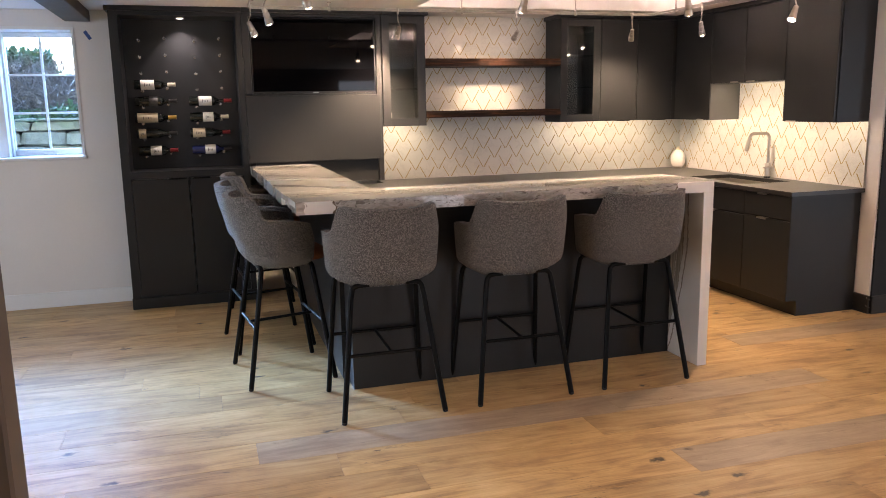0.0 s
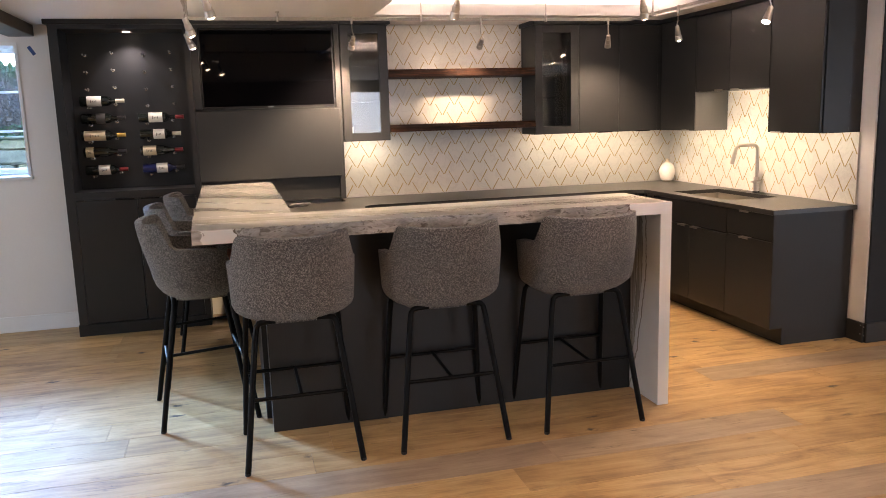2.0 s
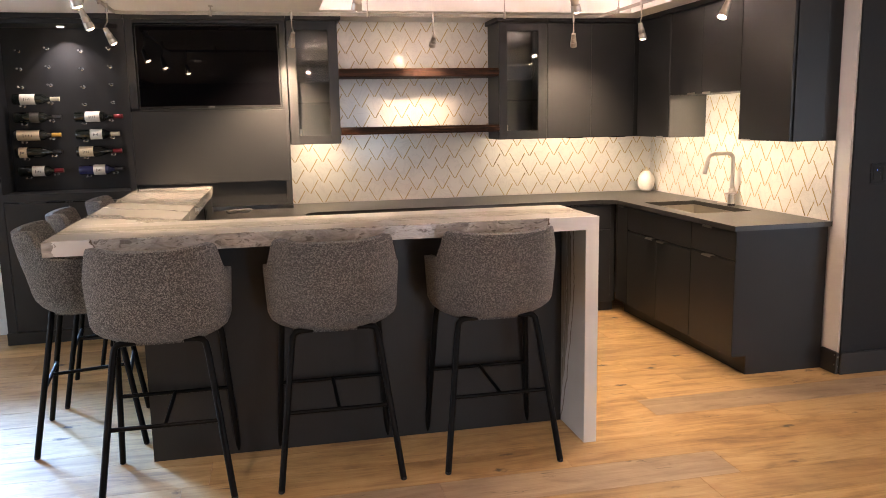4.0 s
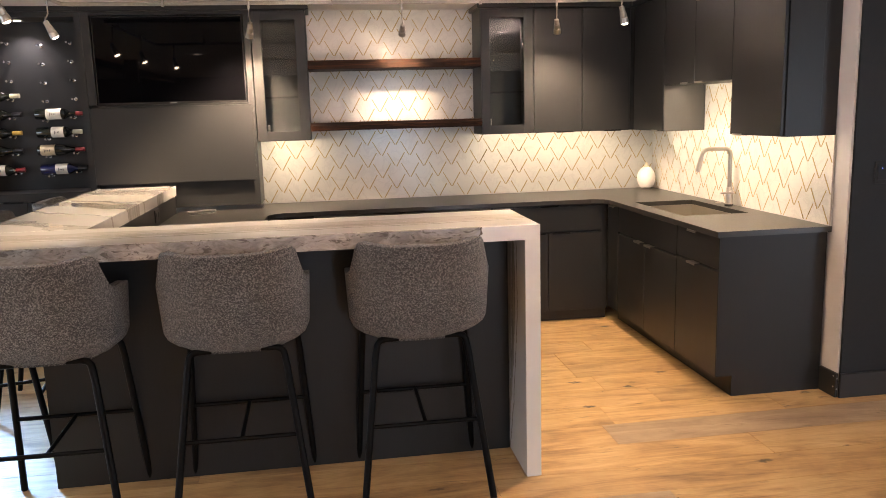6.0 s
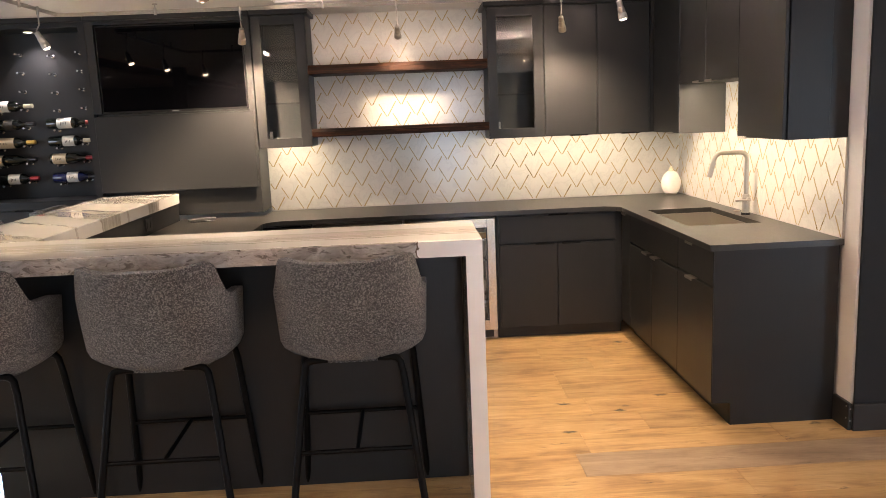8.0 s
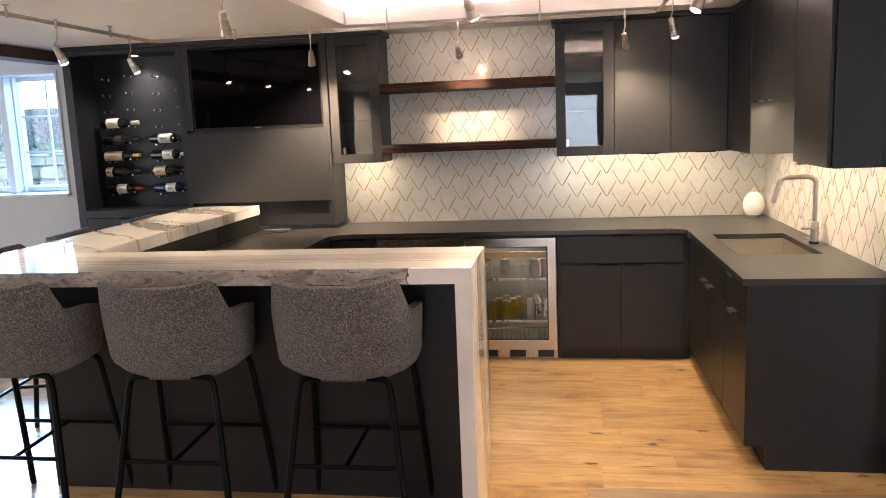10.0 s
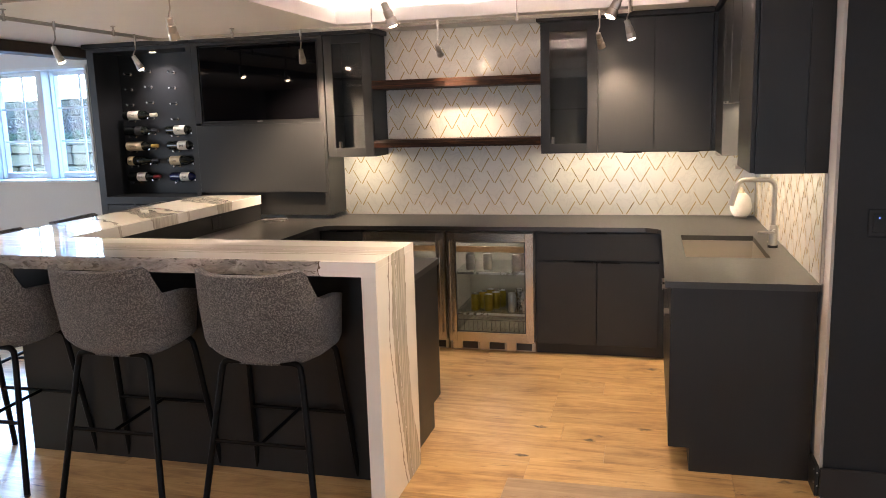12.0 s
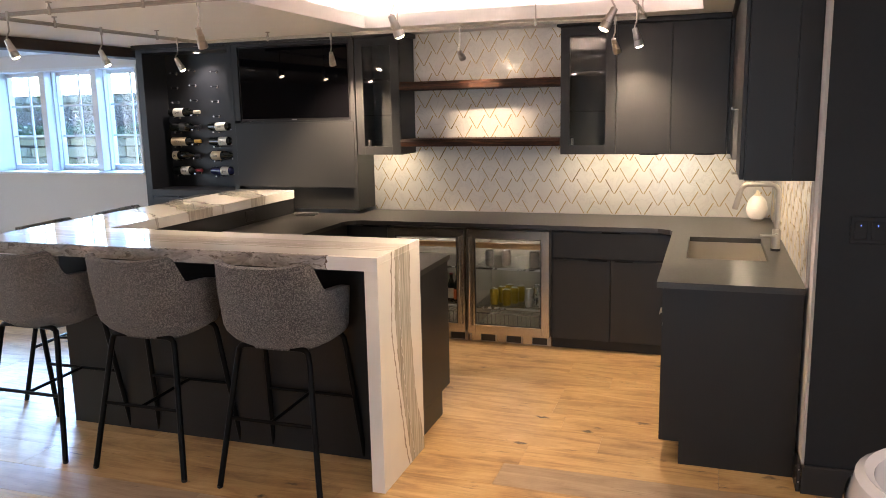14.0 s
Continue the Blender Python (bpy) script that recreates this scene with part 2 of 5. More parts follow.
def make_tweed():
    m = Mat("tweed_boucle", 0.92)
    p = m.obj()
    a = m.noise(p, 230.0, 2, 0.6)
    big = m.noise(p, 7.0, 3)
    v = m.node("ShaderNodeTexVoronoi", {"Vector": p, "Scale": 340.0})
    c = m.node("ShaderNodeSeparateColor", {0: v.outputs["Color"]}).outputs[0]
    mixv = m.math("ADD", m.math("MULTIPLY", c, 0.8), m.math("MULTIPLY", a, 0.2))
    col = m.ramp(mixv, [(0.20, (0.018, 0.0175, 0.018)), (0.42, (0.062, 0.060, 0.059)), (0.62, (0.15, 0.145, 0.138)), (0.84, (0.36, 0.345, 0.325))])
    m.set("Base Color", m.mix(0.15, col, m.ramp(big, [(0.3, (0.09, 0.087, 0.083)), (0.7, (0.15, 0.143, 0.133))])))
    m.bump(m.math("SUBTRACT", a, v.outputs["Distance"]), 0.9, 0.004)
    m.set("Sheen Weight", 0.2)
    return m.m


def make_walnut():
    m = Mat("live_edge_walnut", 0.55)
    p = m.pos()
    n = m.noise(m.map(p, (2.0, 22, 30)), 1.7, 6, 0.62, 1.2)
    m.set("Base Color", m.ramp(n, [(0.3, (0.008, 0.004, 0.0025)), (0.5, (0.026, 0.010, 0.005)), (0.66, (0.085, 0.032, 0.012))]))
    m.bump(n, 0.25, 0.003)
    m.set("Specular IOR Level", 0.22)
    return m.m


def make_stone():
    m = Mat("field_stone", 0.9)
    p, r = m.pos(), m.random()
    n = m.noise(p, 9.0, 6, 0.65)
    tone = m.ramp(r, [(0.0, (0.16, 0.14, 0.085)), (0.35, (0.27, 0.21, 0.105)), (0.7, (0.19, 0.18, 0.13)), (1.0, (0.31, 0.24, 0.14))])
    moss = m.ramp(m.noise(p, 3.5, 4), [(0.5, 0.0), (0.68, 0.55)])
    col = m.mix(moss, m.mix(1.0, tone, m.ramp(n, [(0.3, 0.65), (0.7, 1.15)]), "MULTIPLY"), (0.085, 0.11, 0.035))
    m.set("Base Color", col)
    m.bump(n, 0.9, 0.02)
    return m.m


def make_leaf(name, a, b):
    m = Mat(name, 0.6)
    r = m.node("ShaderNodeNewGeometry").outputs["Random Per Island"]
    m.set("Base Color", m.ramp(r, [(0.0, a), (1.0, b)]))
    return m.m


def make_steel(name, colour=(0.60, 0.58, 0.55), rough=0.28, axis=2):
    m = Mat(name, rough, 1.0)
    p = m.pos()
    sc = [140.0, 140.0, 140.0]
    sc[axis] = 2.0
    n = m.noise(m.map(p, tuple(sc)), 2.0, 4)
    m.set("Base Color", m.ramp(n, [(0.3, tuple(c * 0.975 for c in colour)), (0.7, tuple(min(c * 1.02, 1) for c in colour))]))
    m.set("Roughness", m.ramp(n, [(0.3, rough - 0.02), (0.7, rough + 0.03)]))
    return m.m


def make_glow(name, colour, strength):
    m = Mat(name, 0.5, 0, colour)
    m.set("Emission Color", (*colour, 1)), m.set("Emission Strength", strength)
    return m.m


def make_glass(name, tint=(1, 1, 1), rough=0.0):
    """Thin clear pane: it lets light straight through and mirrors at its skin."""
    m = bpy.data.materials.new(name)
    m.use_nodes = True
    t = m.node_tree
    t.nodes.clear()
    out, mix = t.nodes.new("ShaderNodeOutputMaterial"), t.nodes.new("ShaderNodeMixShader")
    clear, gloss, fres = t.nodes.new("ShaderNodeBsdfTransparent"), t.nodes.new("ShaderNodeBsdfGlossy"), t.nodes.new("ShaderNodeLayerWeight")
    power, scale = t.nodes.new("ShaderNodeMath"), t.nodes.new("ShaderNodeMath")
    power.operation, scale.operation = "POWER", "MULTIPLY_ADD"
    power.inputs[1].default_value, scale.inputs[1].default_value, scale.inputs[2].default_value = 4.0, 0.5, 0.045
    clear.inputs["Color"].default_value = (*tint, 1)
    gloss.inputs["Roughness"].default_value = rough
    for a, b in ((fres.outputs["Facing"], power.inputs[0]), (power.outputs[0], scale.inputs[0]), (scale.outputs[0], mix.inputs[0]), (clear.outputs[0], mix.inputs[1]), (gloss.outputs[0], mix.inputs[2]), (mix.outputs[0], out.inputs[0])):
        t.links.new(a, b)
    return m


CAB = make_cabinet()
OAK = make_floor("oak_planks", False)
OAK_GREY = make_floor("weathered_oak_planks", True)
QUARTZ_TOP = make_quartz("quartz_top", 1, 0, (2.95, 0.012), [(3.985, 0.006, 0.5), (4.05, 0.032, 0.5), (4.135, 0.040, 0.4)])
QUARTZ_LEG = make_quartz("quartz_leg", 1, 0, (-5.0, 0.0), [(4.99, 0.075, 0.55), (5.40, 0.012, 0.5), (5.80, 0.10, 0.65), (6.02, 0.02, 0.55), (6.55, 0.08, 0.7)], 0.50, 0.6)
QUARTZ_FALL = make_quartz("quartz_waterfall", 1, 2, (0.80, 0.26), [(3.965, 0.003, 0.9), (4.025, 0.022, 0.9), (4.125, 0.068, 0.8)])
EDGE_FRONT = make_quartz_edge(0, 0.72, 2.66)
EDGE_SIDE = make_quartz_edge(1, 4.5, 5.2)
COUNTER = make_counter()
TILE = make_tile()
GOLD = plain("brushed_gold_inlay", (0.43, 0.325, 0.155), 0.30, 0.42, 25, 0.25)
TWEED = make_tweed()
RUST = plain("rust_leather", (0.30, 0.10, 0.035), 0.45, 0, 90, 0.2, 0.3)
BLACK_METAL = Mat("black_powder_coat", 0.45, 0, (0.0018, 0.0018, 0.0019)).set("Specular IOR Level", 0.14).m
RAIL_METAL = plain("satin_nickel_rail", (0.44, 0.41, 0.37), 0.4, 0.5, 60)
WALL_WHITE = plain("white_wall_paint", (0.68, 0.66, 0.635), 0.7, 0, 55, 0.03, 0.12)
CEIL_WHITE = plain("ceiling_paint", (0.76, 0.745, 0.72), 0.8, 0, 70, 0.03, 0.15)
TRIM_WHITE = plain("white_trim_paint", (0.72, 0.73, 0.73), 0.38, 0, 50, 0.03)
WALL_TAUPE = plain("taupe_wall_paint", (0.16, 0.14, 0.12), 0.7, 0, 55, 0.06, 0.12)
WALL_DARK = plain("dark_wall_paint", (0.0038, 0.0046, 0.0060), 0.6, 0, 60, 0.1, 0.1)
DARK_TRIM = plain("dark_trim_paint", (0.018, 0.018, 0.018), 0.42, 0, 60)
BEAM_WOOD = plain("dark_beam_wood", (0.045, 0.028, 0.020), 0.5, 0, 30, 0.3, 0.2)
WALNUT = make_walnut()
SCREEN = Mat("tv_screen_glass", 0.03, 0, (0.0015, 0.0015, 0.002)).set("Specular IOR Level", 0.12).m
TV_BLACK = plain("tv_bezel_plastic", (0.008, 0.008, 0.009), 0.3)
NICKEL = make_steel("brushed_nickel", (0.47, 0.435, 0.39), 0.30)
STEEL = Mat("stainless_steel", 0.26, 1.0, (0.58, 0.53, 0.46)).m
SINK_STEEL = make_steel("sink_steel", (0.55, 0.52, 0.47), 0.36, 1)
PEG_STEEL = Mat("satin_peg_steel", 0.26, 1.0, (0.42, 0.42, 0.42)).m
CHROME = Mat("polished_chrome", 0.16, 1.0, (0.66, 0.66, 0.66)).m
GLASS = make_glass("clear_glass")
GLASS_DIM = make_glass("cabinet_glass", (0.88, 0.90, 0.90))
BULB = make_glow("lamp_face", (1.0, 0.80, 0.55), 6.0)
DOWN_GLOW = make_glow("downlight_face", (1.0, 0.85, 0.68), 0.45)
BLUE_LED = make_glow("blue_led", (0.12, 0.25, 1.0), 0.2)
BLACK_PLASTIC = plain("black_plastic", (0.010, 0.010, 0.011), 0.35)
FRIDGE_WHITE = plain("fridge_liner", (0.27, 0.245, 0.20), 0.4)
FRIDGE_WOOD = plain("beech_shelf_front", (0.52, 0.31, 0.14), 0.45, 0, 30, 0.2)
BOTTLE_DARK = Mat("dark_bottle_glass", 0.06, 0, (0.006, 0.008, 0.006)).set("Coat Weight", 0.5).m
BOTTLE_BLUE = Mat("blue_bottle_glass", 0.08, 0, (0.012, 0.016, 0.07)).set("Coat Weight", 0.5).m
PAPER = plain("label_paper", (0.72, 0.68, 0.60), 0.7, 0, 60, 0.06)
PAPER_TAN = plain("tan_label_paper", (0.58, 0.47, 0.31), 0.7, 0, 60, 0.12)
PAPER_DARK = plain("dark_label_paper", (0.05, 0.045, 0.04), 0.6, 0, 60, 0.2)
INK = plain("label_ink", (0.06, 0.05, 0.045), 0.7)
FOIL_RED = plain("red_foil", (0.22, 0.018, 0.020), 0.35, 0.3)
FOIL_GOLD = plain("gold_foil", (0.58, 0.36, 0.08), 0.35, 0.5)
FOIL_CREAM = plain("cream_foil", (0.62, 0.55, 0.40), 0.4, 0.1)
FOIL_BLACK = plain("black_foil", (0.02, 0.018, 0.018), 0.3, 0.2)
CAN_YELLOW = plain("yellow_can_paint", (0.30, 0.215, 0.012), 0.35, 0.4)
CAN_SILVER = plain("silver_can", (0.55, 0.55, 0.54), 0.28, 0.8)
REMOTE_GREY = plain("remote_plastic", (0.07, 0.068, 0.066), 0.35)
CAN_WHITE = plain("printed_can", (0.50, 0.45, 0.40), 0.4, 0.2, 45, 0.5)
LABEL_ORANGE = plain("orange_bottle_label", (0.60, 0.13, 0.04), 0.5, 0, 60, 0.4)
CERAMIC = plain("white_ceramic", (0.76, 0.73, 0.68), 0.35, 0, 60, 0.04, 0.2)
TAPE_BLUE = plain("blue_painters_tape", (0.025, 0.07, 0.22), 0.7)
WHITE_GLOSS = Mat("white_lacquer", 0.12, 0, (0.78, 0.77, 0.75)).set("Coat Weight", 0.5).m
LINER_GREY = plain("cabinet_liner", (0.045, 0.047, 0.048), 0.45, 0, 50, 0.06)
SWITCH_BLACK = plain("matt_black_plate", (0.004, 0.004, 0.0045), 0.6)
GREY_SEAT = plain("grey_leather", (0.16, 0.16, 0.17), 0.45)
STONE = make_stone()
EARTH = plain("bare_earth", (0.09, 0.07, 0.05), 0.95, 0, 12, 0.4, 0.8)
TWIGS = make_leaf("dry_twigs", (0.06, 0.038, 0.025), (0.19, 0.125, 0.08))
LEAVES = make_leaf("green_leaves", (0.035, 0.075, 0.022), (0.10, 0.17, 0.06))
# the LED tape's light on the corner cabinet's side, put into the colour
SIDE_LIT = plain("tape_lit_panel", (0.105, 0.105, 0.104), 0.4, 0, 50, 0.06)
CASING = plain("stained_casing", (0.10, 0.08, 0.065), 0.55, 0, 30, 0.15)

# ---------------------------------------------------------------- mesh helpers


def box(bm, x0, x1, y0, y1, z0, z1, bevel=0.0, segments=1):
    made = bmesh.ops.create_cube(bm, size=1.0, matrix=Matrix.Translation(((x0 + x1) / 2, (y0 + y1) / 2, (z0 + z1) / 2)) @ Matrix.Diagonal((x1 - x0, y1 - y0, z1 - z0, 1)))
    if bevel:
        edges = list({e for v in made["verts"] for e in v.link_edges})
        bmesh.ops.bevel(bm, geom=edges, offset=bevel, segments=segments, profile=0.5, affect="EDGES")
    return bm


def boxed(*a, **k):
    return box(bmesh.new(), *a, **k)


def lathe(bm, profile, m=None, steps=20):
    """profile: (radius, height) from bottom to top, turned round z, then moved by m."""
    m = m or Matrix()
    rings = []
    for r, h in profile:
        if r < 1e-5:
            rings.append([bm.verts.new(m @ Vector((0, 0, h)))])
        else:
            rings.append([bm.verts.new(m @ Vector((r * math.cos(2 * math.pi * i / steps), r * math.sin(2 * math.pi * i / steps), h))) for i in range(steps)])
    for a, b in zip(rings, rings[1:]):
        for i in range(steps):
            j = (i + 1) % steps
            f = [a[i % len(a)], a[j % len(a)], b[j % len(b)], b[i % len(b)]]
            f = list(dict.fromkeys(f))
            if len(f) > 2:
                bm.faces.new(f)
    return bm


def tube(bm, points, radius, steps=10):
    """A round bar along a line of points, with closed ends."""
    pts = [Vector(p) for p in points]
    rings = []
    side = None
    for i, p in enumerate(pts):
        way = (pts[min(i + 1, len(pts) - 1)] - pts[max(i - 1, 0)]).normalized()
        if side is None:
            side = way.orthogonal().normalized()
        side = (side - way * side.dot(way)).normalized()
        up = way.cross(side)
        rings.append([bm.verts.new(p + radius * (math.cos(2 * math.pi * k / steps) * side + math.sin(2 * math.pi * k / steps) * up)) for k in range(steps)])
    for a, b in zip(rings, rings[1:]):
        for k in range(steps):
            bm.faces.new((a[k], a[(k + 1) % steps], b[(k + 1) % steps], b[k]))
    bm.faces.new(rings[0][::-1]), bm.faces.new(rings[-1])
    return bm


def slab(bm, outline, z0, z1, bevel=0.0):
    """An upright prism over an outline of (x, y), anticlockwise."""
    lo = [bm.verts.new((x, y, z0)) for x, y in outline]
    hi = [bm.verts.new((x, y, z1)) for x, y in outline]
    n = len(outline)
    bm.faces.new(lo[::-1])
    top = bm.faces.new(hi)
    for i in range(n):
        bm.faces.new((lo[i], lo[(i + 1) % n], hi[(i + 1) % n], hi[i]))
    if bevel:
        bmesh.ops.bevel(bm, geom=list(top.edges), offset=bevel, segments=2, profile=0.5, affect="EDGES")
    return bm


BASE = {}


def thing(name, at, label="", category="", group="", kind=""):
    ob = new(name)
    ob.location, ob.empty_display_size = at, 0.1
    BASE[ob] = Vector(at)
    return tagged(ob, label, category, group, kind)


def part(name, bm, material, parent=None, label="", smooth=False):
    """Links a bmesh, given in the world's metres, as one mesh object under a thing or a part."""
    base = BASE.get(parent, Vector())
    if base.length:
        bmesh.ops.translate(bm, verts=bm.verts, vec=-base)
    bmesh.ops.recalc_face_normals(bm, faces=bm.faces)
    me = bpy.data.meshes.new(name)
    bm.to_mesh(me)
    bm.free()
    me.materials.append(material)
    if smooth:
        me.polygons.foreach_set("use_smooth", [True] * len(me.polygons))
        me.set_sharp_from_angle(angle=radians(40))
    ob = new(name, me)
    if parent is not None:
        ob.parent = parent
        BASE[ob] = base
    return ob


def structure(name, bm, material, label):
    return tagged(part(name, bm, material), label, "", "", "structure")

# ---------------------------------------------------------------- large structure
BACK, SIDE, CEIL = 6.84, 4.716, 2.34
WX0, WX1, WZ0, WZ1 = -2.62, -0.775, 1.195, 2.21          # the window's opening

bm = boxed(-4.2, 5.0, BACK, 7.14, 0, WZ0)
box(bm, -4.2, 5.0, BACK, 7.14, WZ1, 2.7)
box(bm, -4.2, WX0, BACK, 7.14, WZ0, WZ1)
box(bm, WX1, 5.0, BACK, 7.14, WZ0, WZ1)
structure("wall_north", bm, WALL_WHITE, "white painted wall with a window opening")
# added mass above the ceiling, out of view, that blocks sky and sun
bm = boxed(-6.0, 9.0, -5.0, 7.14, 2.72, 5.6)
box(bm, -6.2, 9.2, -5.2, 7.75, 5.6, 5.8)
structure("upper_storey", bm, WALL_TAUPE, "unseen storey and eaves added above the room to block light")
structure("wall_sink", boxed(SIDE, 4.86, 4.392, BACK, 0, 2.7), WALL_WHITE, "white painted wall beside the sink run")
structure("wall_dark", boxed(4.728, 7.8, 4.376, 4.390, 0, 2.7), WALL_DARK, "near-black painted wall")
# walls out of view, each with a closed recess for its added lamp
bm = boxed(7.65, 7.8, -3.6, -1.4, 0, 2.7)
box(bm, 7.65, 7.8, 2.0, 4.376, 0, 2.7)
box(bm, 7.65, 7.8, -1.4, 2.0, 2.15, 2.7)
box(bm, 7.73, 7.8, -1.4, 2.0, 0, 2.15)
structure("wall_east", bm, WALL_WHITE, "plain white wall out of view, recessed for an added daylight lamp")
bm = boxed(-4.2, -4.05, -3.6, 1.65, 0, 2.7)
box(bm, -4.2, -4.05, 4.95, BACK, 0, 2.7)
box(bm, -4.2, -4.05, 1.65, 4.95, 2.15, 2.7)
box(bm, -4.2, -4.13, 1.65, 4.95, 0, 2.15)
structure("wall_west", bm, WALL_WHITE, "plain white wall out of view, recessed for an added daylight lamp")
bm = boxed(-4.05, 2.95, -3.6, -3.45, 0, 2.7)
box(bm, 3.95, 7.65, -3.6, -3.45, 0, 2.7)
box(bm, 2.95, 3.95, -3.6, -3.45, 2.15, 2.7)
box(bm, 2.95, 3.95, -3.6, -3.53, 0, 2.15)
structure("wall_south", bm, WALL_TAUPE, "plain taupe wall out of view, recessed for an added daylight lamp")

# ceiling with its tray, whose ledge hides the LED tape
TX0, TX1, TY0, TY1 = 1.825, 4.20, 2.30, 6.212
bm = boxed(-4.05, TX0, -3.45, BACK, CEIL, 2.432)
box(bm, TX1, SIDE, -3.45, BACK, CEIL, 2.432)
box(bm, SIDE, 7.65, -3.45, 4.376, CEIL, 2.432)
box(bm, TX0, TX1, TY1, BACK, CEIL, 2.432)
box(bm, TX0, TX1, -3.45, TY0, CEIL, 2.432)
structure("ceiling", bm, CEIL_WHITE, "white plaster ceiling with a recessed tray")
bm = boxed(-4.05, 7.65, -3.45, BACK, 2.56, 2.70)
box(bm, TX0 - 0.25, TX0 - 0.13, TY0 - 0.2, TY1 + 0.2, 2.432, 2.56)
box(bm, TX1 + 0.13, TX1 + 0.25, TY0 - 0.2, TY1 + 0.2, 2.432, 2.56)
box(bm, TX0 - 0.13, TX1 + 0.13, TY1 + 0.13, TY1 + 0.2, 2.432, 2.56)
box(bm, TX0 - 0.13, TX1 + 0.13, TY0 - 0.2, TY0 - 0.13, 2.432, 2.56)
structure("ceiling_tray", bm, CEIL_WHITE, "white upper ceiling of the lit tray")
structure("ceiling_beam", boxed(-0.83, -0.648, -3.45, BACK - 0.003, 2.252, CEIL - 0.003, bevel=0.004), BEAM_WOOD, "dark stained ceiling beam")
structure("door_casing", boxed(-0.42, -0.252, 1.40, 1.50, 0, CEIL - 0.004, bevel=0.006), CASING, "brown stained upright casing")

bm = boxed(-4.05, -0.495, BACK - 0.016, BACK - 0.002, 0.0, 0.125, bevel=0.003)
structure("baseboard", bm, TRIM_WHITE, "white painted baseboard")
bm = boxed(4.696, 4.714, 4.372, 4.515, 0.0, 0.135, bevel=0.003)
box(bm, 4.714, 7.65, 4.356, 4.374, 0.0, 0.135, bevel=0.003)
structure("baseboard_dark", bm, DARK_TRIM, "near-black baseboard with nail marks at its mitre")
bm = boxed(4.699, 4.7035, 4.500, 4.506, 0.917, 1.394)
structure("tile_trim", bm, NICKEL, "thin metal strip closing the tile edge")

# window: jambs, sill, mullions, three sashes
win = thing("window_1", (-1.70, 6.98, WZ0), "white triple casement window with muntins", "window", "", "structure")
bm = boxed(WX0, WX0 + 0.022, 6.83, 7.14, WZ0, WZ1)
box(bm, WX1 - 0.022, WX1, 6.83, 7.14, WZ0, WZ1)
box(bm, WX0 + 0.022, WX1 - 0.022, 6.83, 7.14, WZ1 - 0.022, WZ1)
part("window_frame", bm, TRIM_WHITE, win)
part("window_sill", boxed(WX0 - 0.02, WX1 + 0.012, 6.795, 7.14, WZ0 - 0.004, WZ0 + 0.020, bevel=0.004), TRIM_WHITE, win)
for mx in (-1.372, -2.008):
    bm = boxed(mx - 0.036, mx + 0.036, 6.93, 7.14, WZ0 + 0.02, WZ1 - 0.022, bevel=0.004)
    box(bm, mx - 0.052, mx + 0.052, 7.02, 7.13, WZ0 + 0.02, WZ1 - 0.022, bevel=0.003)
    part("mullion", bm, TRIM_WHITE, win)
for cx in (-1.060, -1.690, -2.325):
    x0, x1, z0, z1 = cx - 0.255, cx + 0.255, 1.268, 2.150
    bm = boxed(x0 - 0.04, x0, 7.06, 7.12, z0 - 0.05, z1 + 0.036, bevel=0.003)
    box(bm, x1, x1 + 0.04, 7.06, 7.12, z0 - 0.05, z1 + 0.036, bevel=0.003)
    box(bm, x0, x1, 7.06, 7.12, z0 - 0.05, z0, bevel=0.003)
    box(bm, x0, x1, 7.06, 7.12, z1, z1 + 0.036, bevel=0.003)
    sash = part("sash", bm, TRIM_WHITE, win)
    pane = part("pane", boxed(x0, x1, 7.093, 7.097, z0, z1), GLASS, sash, "clear glass")
    pane.visible_shadow = False
    bm = boxed(cx - 0.009, cx + 0.009, 7.078, 7.092, z0, z1)
    for z in (1.557, 1.858):
        box(bm, x0, cx - 0.009, 7.078, 7.092, z - 0.009, z + 0.009)
        box(bm, cx + 0.009, x1, 7.078, 7.092, z - 0.009, z + 0.009)
    part("muntin", bm, TRIM_WHITE, sash)
    bm = boxed(cx - 0.05, cx + 0.05, 7.035, 7.06, 1.222, 1.236, bevel=0.004)
    tube(bm, [(cx + 0.02, 7.045, 1.236), (cx - 0.06, 7.03, 1.243)], 0.005, 6)
    part("crank", bm, TRIM_WHITE, sash, "white folding window crank")

# ---------------------------------------------------------------- cabinets


def door_y(parent, x0, x1, z0, z1, y, name="door", pull=None, thick=0.019):
    """A flat front that faces -y; pull: (x, 'top' or 'bottom') for a tab pull on its edge."""
    d = part(name, boxed(x0 + 0.0022, x1 - 0.0022, y, y + thick, z0 + 0.0022, z1 - 0.0022, bevel=0.0012), CAB, parent)
    if pull:
        x, where = pull
        z = z1 + 0.0015 if where == "top" else z0 - 0.0035
        bm = boxed(x - 0.065, x + 0.065, y - 0.014, y + 0.012, z - 0.0005, z + 0.002, bevel=0.0006)
        box(bm, x - 0.065, x + 0.065, y - 0.016, y - 0.013, z - (0.008 if where == "top" else 0), z + (0.002 if where == "top" else 0.010))
        part("handle", bm, BLACK_METAL, d, "slim black tab pull")
    return d


